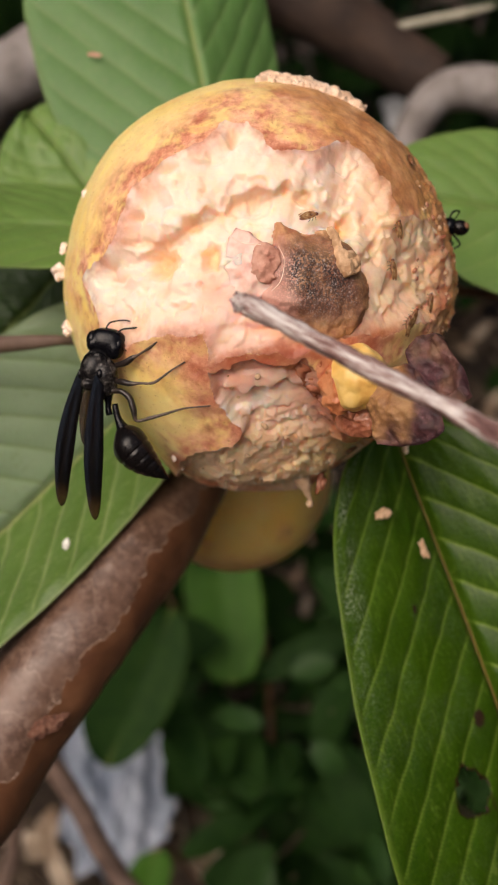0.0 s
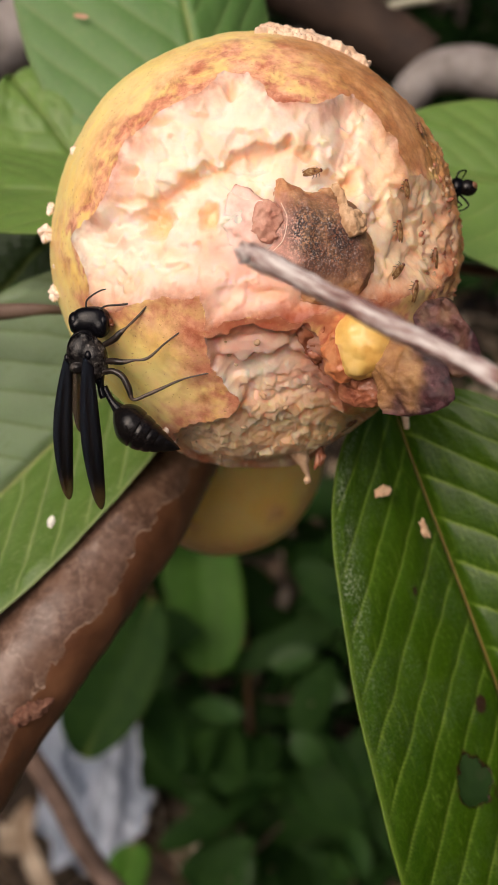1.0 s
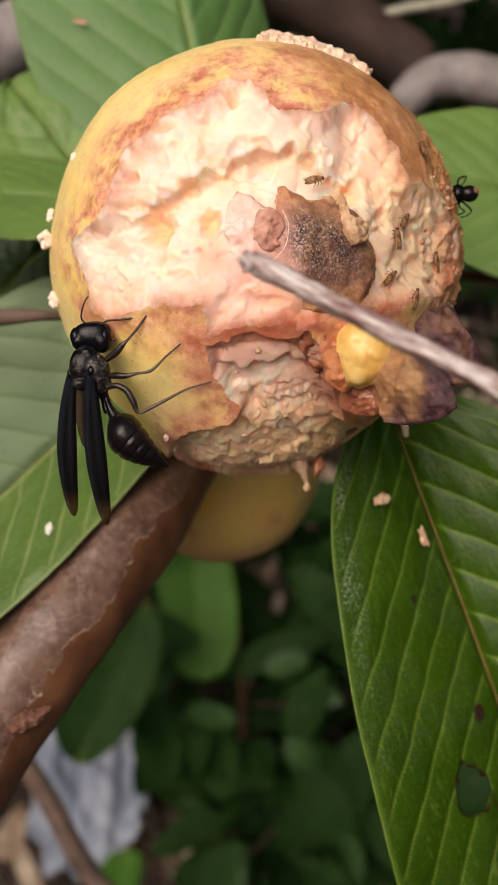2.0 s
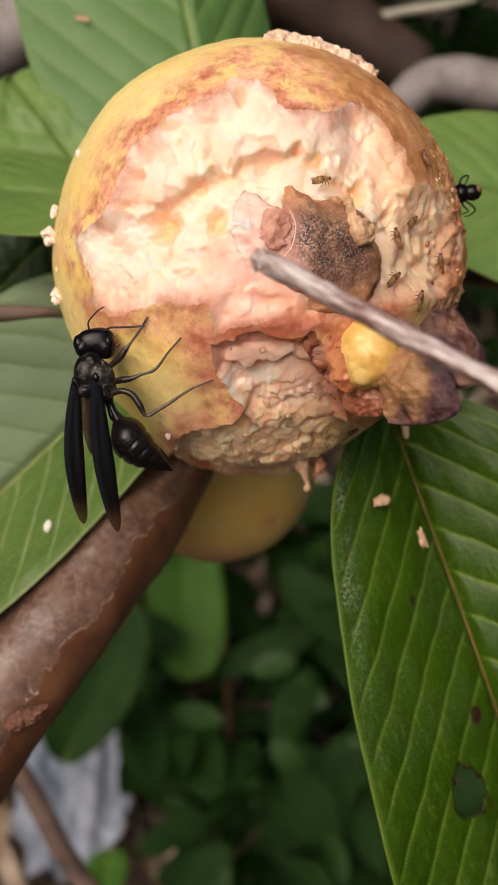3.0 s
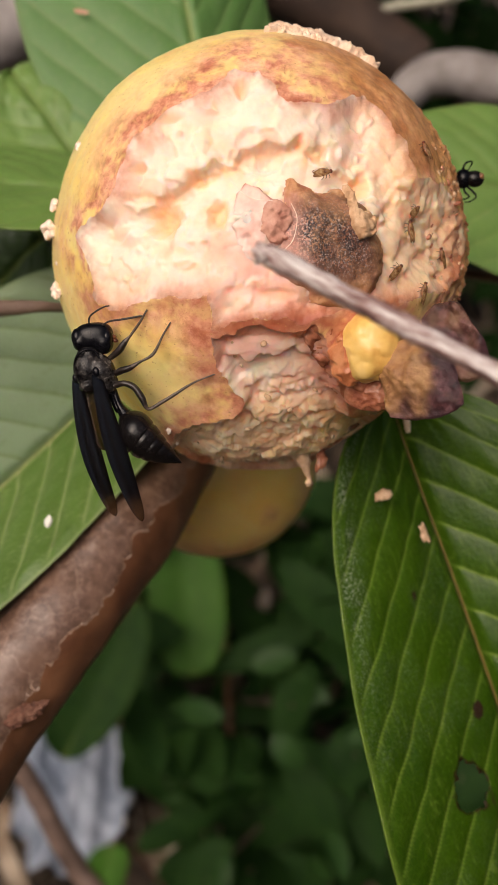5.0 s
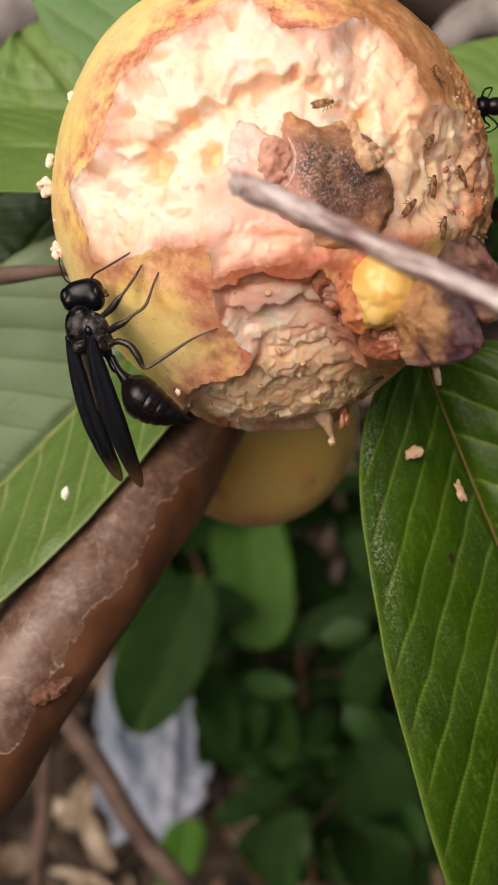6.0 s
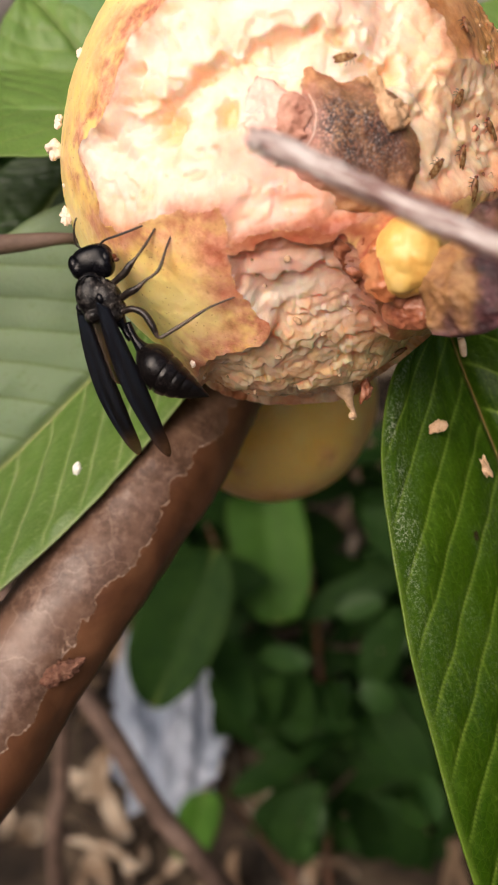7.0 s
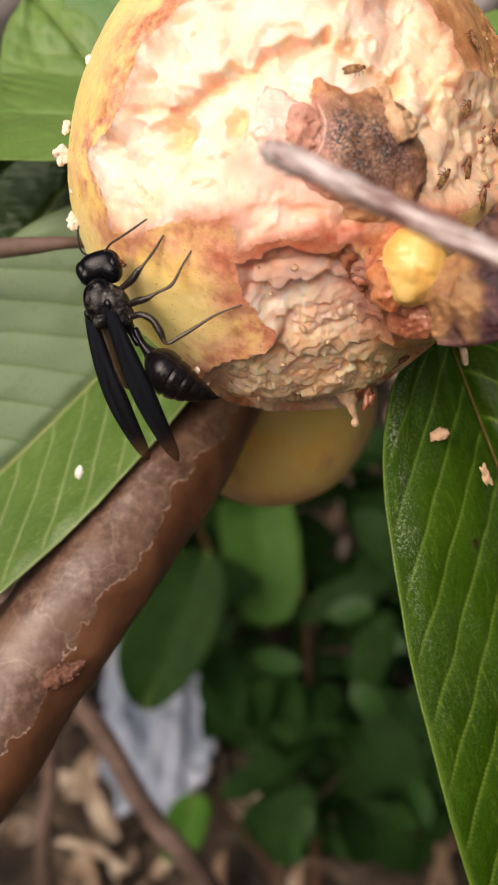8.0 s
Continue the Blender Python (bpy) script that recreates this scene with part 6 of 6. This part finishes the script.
def build_near_plants():
    ob = thing("broad_leaf_plant", "young plant with broad fresh green leaves", "plant")
    m = leaf_mesh("leaf_fresh", BUSH_LIGHT, (-0.030, 0.935, -0.085), (-0.014, 0.900, -0.214), (-1, -0.15, 0), (1, -0.1, 0.1), 0.036, 0.036, 0.0, 0.001, nu=40, nv=24, belly=0.7)
    add_leaf("broad fresh green leaf", m, [(-0.030, 0.935, -0.085, 0.002), (-0.01, 0.96, -0.07, 0.002), (0.02, 1.0, -0.25, 0.003), (0.03, 1.02, -0.69, 0.004)], ob)
    m = leaf_mesh("leaf_yellow", BUSH_LIGHT, (-0.074, 0.80, -0.322), (-0.088, 0.80, -0.380), (-1, -0.15, 0), (1, -0.1, 0.1), 0.018, 0.018, 0.0, 0.001, nu=30, nv=20, belly=0.7)
    add_leaf("small yellowish green leaf", m, [(-0.074, 0.80, -0.322, 0.002), (-0.06, 0.84, -0.34, 0.002), (0.0, 0.96, -0.50, 0.003), (0.03, 1.02, -0.69, 0.004)], ob)
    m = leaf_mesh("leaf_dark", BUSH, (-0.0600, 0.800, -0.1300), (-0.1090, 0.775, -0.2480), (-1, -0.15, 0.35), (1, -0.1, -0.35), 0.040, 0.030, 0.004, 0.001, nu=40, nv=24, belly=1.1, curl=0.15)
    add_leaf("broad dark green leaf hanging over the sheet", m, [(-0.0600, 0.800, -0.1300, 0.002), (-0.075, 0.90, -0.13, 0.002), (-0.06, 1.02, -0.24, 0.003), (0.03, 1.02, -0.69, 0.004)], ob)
    stick = thing("bare_stem", "bare brown stem slanting through the undergrowth", "stem")
    v, f = tube([(-0.20, 0.47, -0.02, .0045), (-0.13, 0.485, -0.105, .0048), (-0.089, 0.487, -0.163, .0050), (-0.0655, 0.49, -0.206, .0052), (-0.03, 0.52, -0.27, .0055), (0.08, 0.80, -0.60, .007), (0.10, 0.92, -0.76, .007)], 60, 12, .05, 200)
    part("stem", make_mesh("bare_stem", v, f, STEM), stick)
    for place, r in (((-0.1110, 0.486, -0.132), 0.0058), ((-0.0480, 0.505, -0.238), 0.0064)):
        v, f = ball(place, (r, r, 0.7 * r), 24, 16, (0, 35, 0), 0.12, 300)
        part("node", make_mesh("stem_node", v, f, STEM), stick, "swollen leaf scar")
    stick = thing("bare_stem", "thin upright grey stem", "stem")
    v, f = tube([(-0.150, 0.66, -0.20, .004), (-0.160, 0.69, -0.27, .0055), (-0.172, 0.72, -0.36, .006), (-0.19, 0.95, -0.74, .007)], 40, 12, .05, 200)
    part("stem", make_mesh("grey_stem", v, f, STEM), stick)
    v, f = ball((-0.1655, 0.703, -0.312), (0.0072, 0.0072, 0.005), 24, 16, None, 0.12, 300)
    part("node", make_mesh("stem_node", v, f, STEM), stick, "swollen leaf scar")


build_near_plants()


def build_litter():
    rnd = random.Random(7)
    leaves = [bush_leaf(rnd, (rnd.uniform(-0.8, 0.8), rnd.uniform(0.4, 2.6), 0.035 + 0.02 * rnd.random()), rnd.uniform(.03, .09), rnd.uniform(.012, .035), (rnd.gauss(0, .5), rnd.gauss(0, .5), 1.0), rnd.uniform(-1.6, 1.6)) for _ in range(1300)]
    v, f = join(*leaves)
    v[:, 2] = np.maximum(v[:, 2], 0.006)
    tagged(new("leaf_litter", make_mesh("leaf_litter", v, f, DRYLEAF)), "dry brown fallen leaves", "leaf litter", kind="stuff")
    # crumpled plastic sheet lying on the soil
    xs, ys = np.linspace(-0.215, -0.075, 70), np.linspace(0.68, 0.97, 90)
    x, y = np.meshgrid(xs, ys, indexing="ij")
    p = np.stack([x.ravel(), y.ravel(), 0 * x.ravel()], 1)
    p[:, 0] += 0.045 * fbm(p * np.array((3, 9, 1)), 4)
    p[:, 1] += 0.03 * fbm(p * np.array((14, 3, 1)) + 40, 3)
    p[:, 2] = 0.05 + 0.035 * np.abs(fbm(p * np.array((26, 5, 1)), 3)) + 0.004 * fbm(p * 60, 2)
    ob = new("plastic_sheet", make_mesh("plastic_sheet", p, grid_faces(60, 90), PLASTIC))
    tagged(ob, "crumpled pale blue-grey plastic sheet on the ground", "plastic sheet")


build_litter()


def build_scraps():
    """Scraps of white plastic caught in the bushes."""
    for k, place in enumerate(((-0.2840, 1.7300, 0.2627), (0.258, 1.76, 0.572))):
        x, y = np.meshgrid(np.linspace(-1, 1, 24), np.linspace(-1, 1, 24), indexing="ij")
        p = np.stack([x.ravel() * 0.022, 0 * x.ravel(), y.ravel() * 0.026], 1)
        p[:, 1] = 0.012 * fbm(p * 60 + k * 9, 3)
        p[:, 0] += 0.010 * fbm(p * 60 + 20 + k, 3)
        p[:, 2] += 0.008 * fbm(p * 70 + 50 + k, 3)
        thing("plastic_scrap", "crumpled scrap of white plastic caught in the bush", "plastic scrap", Matrix.Translation(place), make_mesh("plastic_scrap", p, grid_faces(24, 24), SCRAP), "plastic scraps")


build_scraps()


# ---- what moves ----
def motions():
    body = [  # seconds, x, z (mm), turn of the body, head, abdomen, far wing, near wing, elevation of the near and of the far antenna
        (0.0, -25.2, 12.0, -6, 12, 12, -4, 0, 11, 20), (0.5, -25.1, 9.7, 0, 0, 0, 0, 0, 13, 25), (1.0, -25.5, 9.3, 1, 0, 4, -2, 0, 10, 45),
        (1.5, -25.3, 8.9, 2, -1, 14, -3, -1, 12, 90), (3.0, -24.9, 6.5, 6, -6, 18, -3, -1, 8, 60), (3.5, -25.2, 6.7, 8, -4, 24, -2, 2, 8, 45),
        (4.0, -25.3, 6.5, 10, -3, 24, 0, 2, 8, 80), (4.5, -24.9, 6.4, 12, -2, 24, 2, 2, 8, 30), (6.0, -25.7, 6.5, 14, -8, 18, 3, -1, 32, 120),
        (6.5, -26.1, 6.6, 18, -18, 19, 2, -1, 42, 150), (7.0, -25.6, 6.6, 17, -12, 24, 2, 1, 22, 100), (7.5, -25.5, 6.6, 17, -13, 23, 2, 1, 30, 115), (8.0, -25.5, 6.6, 18, -14, 22, 2, 1, 36, 110)]
    rows = {k: [] for k in ("body", "head", "abdomen", "w1", "w2", "a1", "a2", 0, 1, 2)}
    feet = [[(0, (-15.5, 163.6, 16.0)), (6.0, (-15.5, 163.7, 16.2)), (6.5, (-15.2, 163.7, 16.9)), (7.5, (-14.9, 163.7, 16.9)), (8, (-15.6, 163.7, 16.2))],
            [(0, (-10.1, 162.6, 13.0)), (1.5, (-11.4, 164.0, 11.3)), (3.5, (-10.6, 163.0, 12.6)), (6.5, (-13.2, 163.4, 16.5)), (7.5, (-13.7, 163.8, 15.0)), (8, (-13.4, 164.0, 12.8))],
            [(0, (-6.8, 166.3, 6.1)), (8, (-6.8, 166.4, 6.0))]]
    for t, x, z, turn, head, abdomen, w1, w2, e2, e1 in body:
        m = pose(x / 1000, 0.168, z / 1000, 0, -turn, 0)
        rows["body"].append((t, BASE @ m))
        rows["head"].append((t, Matrix.Translation(HEAD_AT) @ pose(0, 0, 0, 0, head + turn, 0)))
        rows["abdomen"].append((t, Matrix.Translation(Vector(WAIST_AT) + Vector((0.0016, 0, -0.0017)) * (1 if t <= 1 else 0.6 if t < 2 else 0) + Vector((0.0004, 0, -0.0014)) * (t > 5)) @ pose(0, 0, 0, 0, abdomen, 0)))
        rows["w1"].append((t, Matrix.Translation(WING1_AT) @ pose(0, 0, 0, 0, -1.6 - w1, 0)))
        rows["w2"].append((t, Matrix.Translation(WING2_AT) @ pose(0, 0, 0, 0, -4.5 - w2, 0)))
        rows["a1"].append((t, Matrix.Translation((-0.0004, -0.0009, 0.0036)) @ pose(0, 0, 0, 0, 77 - e1 - head, 0)))
        rows["a2"].append((t, Matrix.Translation((0.0014, -0.0014, 0.0035)) @ pose(0, 0, 0, 0, 13 - e2 - head, 0)))
        for k, (leg, root, reach) in enumerate(LEGS):
            ts = [r[0] for r in feet[k]]
            foot = Vector([np.interp(t, ts, [r[1][i] for r in feet[k]]) / 1000 for i in range(3)])
            way = m.inverted() @ foot - root
            rows[k].append((t, Matrix.Translation(root) @ reach.rotation_difference(way).to_matrix().to_4x4()))
    for ob, key in ((WASP, "body"), (HEAD, "head"), (ABDOMEN, "abdomen"), (WING1, "w1"), (WING2, "w2"), (ANT1, "a1"), (ANT2, "a2"), (LEGS[0][0], 0), (LEGS[1][0], 1), (LEGS[2][0], 2)):
        walk(ob, rows[key])
    for ob, way in zip(FLIES[:6], FLY_WAYS):
        walk(ob, [(t, fly_pose(a, b, turn)) for t, a, b, turn in way])
    walk(BIG_FLY, [(t, BASE @ pose((x + 0.5) / 1000, 0.186, z / 1000, 0, turn, 0)) for t, x, z, turn in
                   ((0, 36.8, 39.3, 12), (1.0, 37.0, 39.9, 8), (1.5, 37.2, 40.0, 5), (3.0, 37.0, 40.8, 0), (3.5, 37.6, 41.1, -3), (4.5, 37.3, 42.1, 5), (6.0, 36.6, 42.0, 5), (8.0, 36.0, 45.0, 0))])


motions()
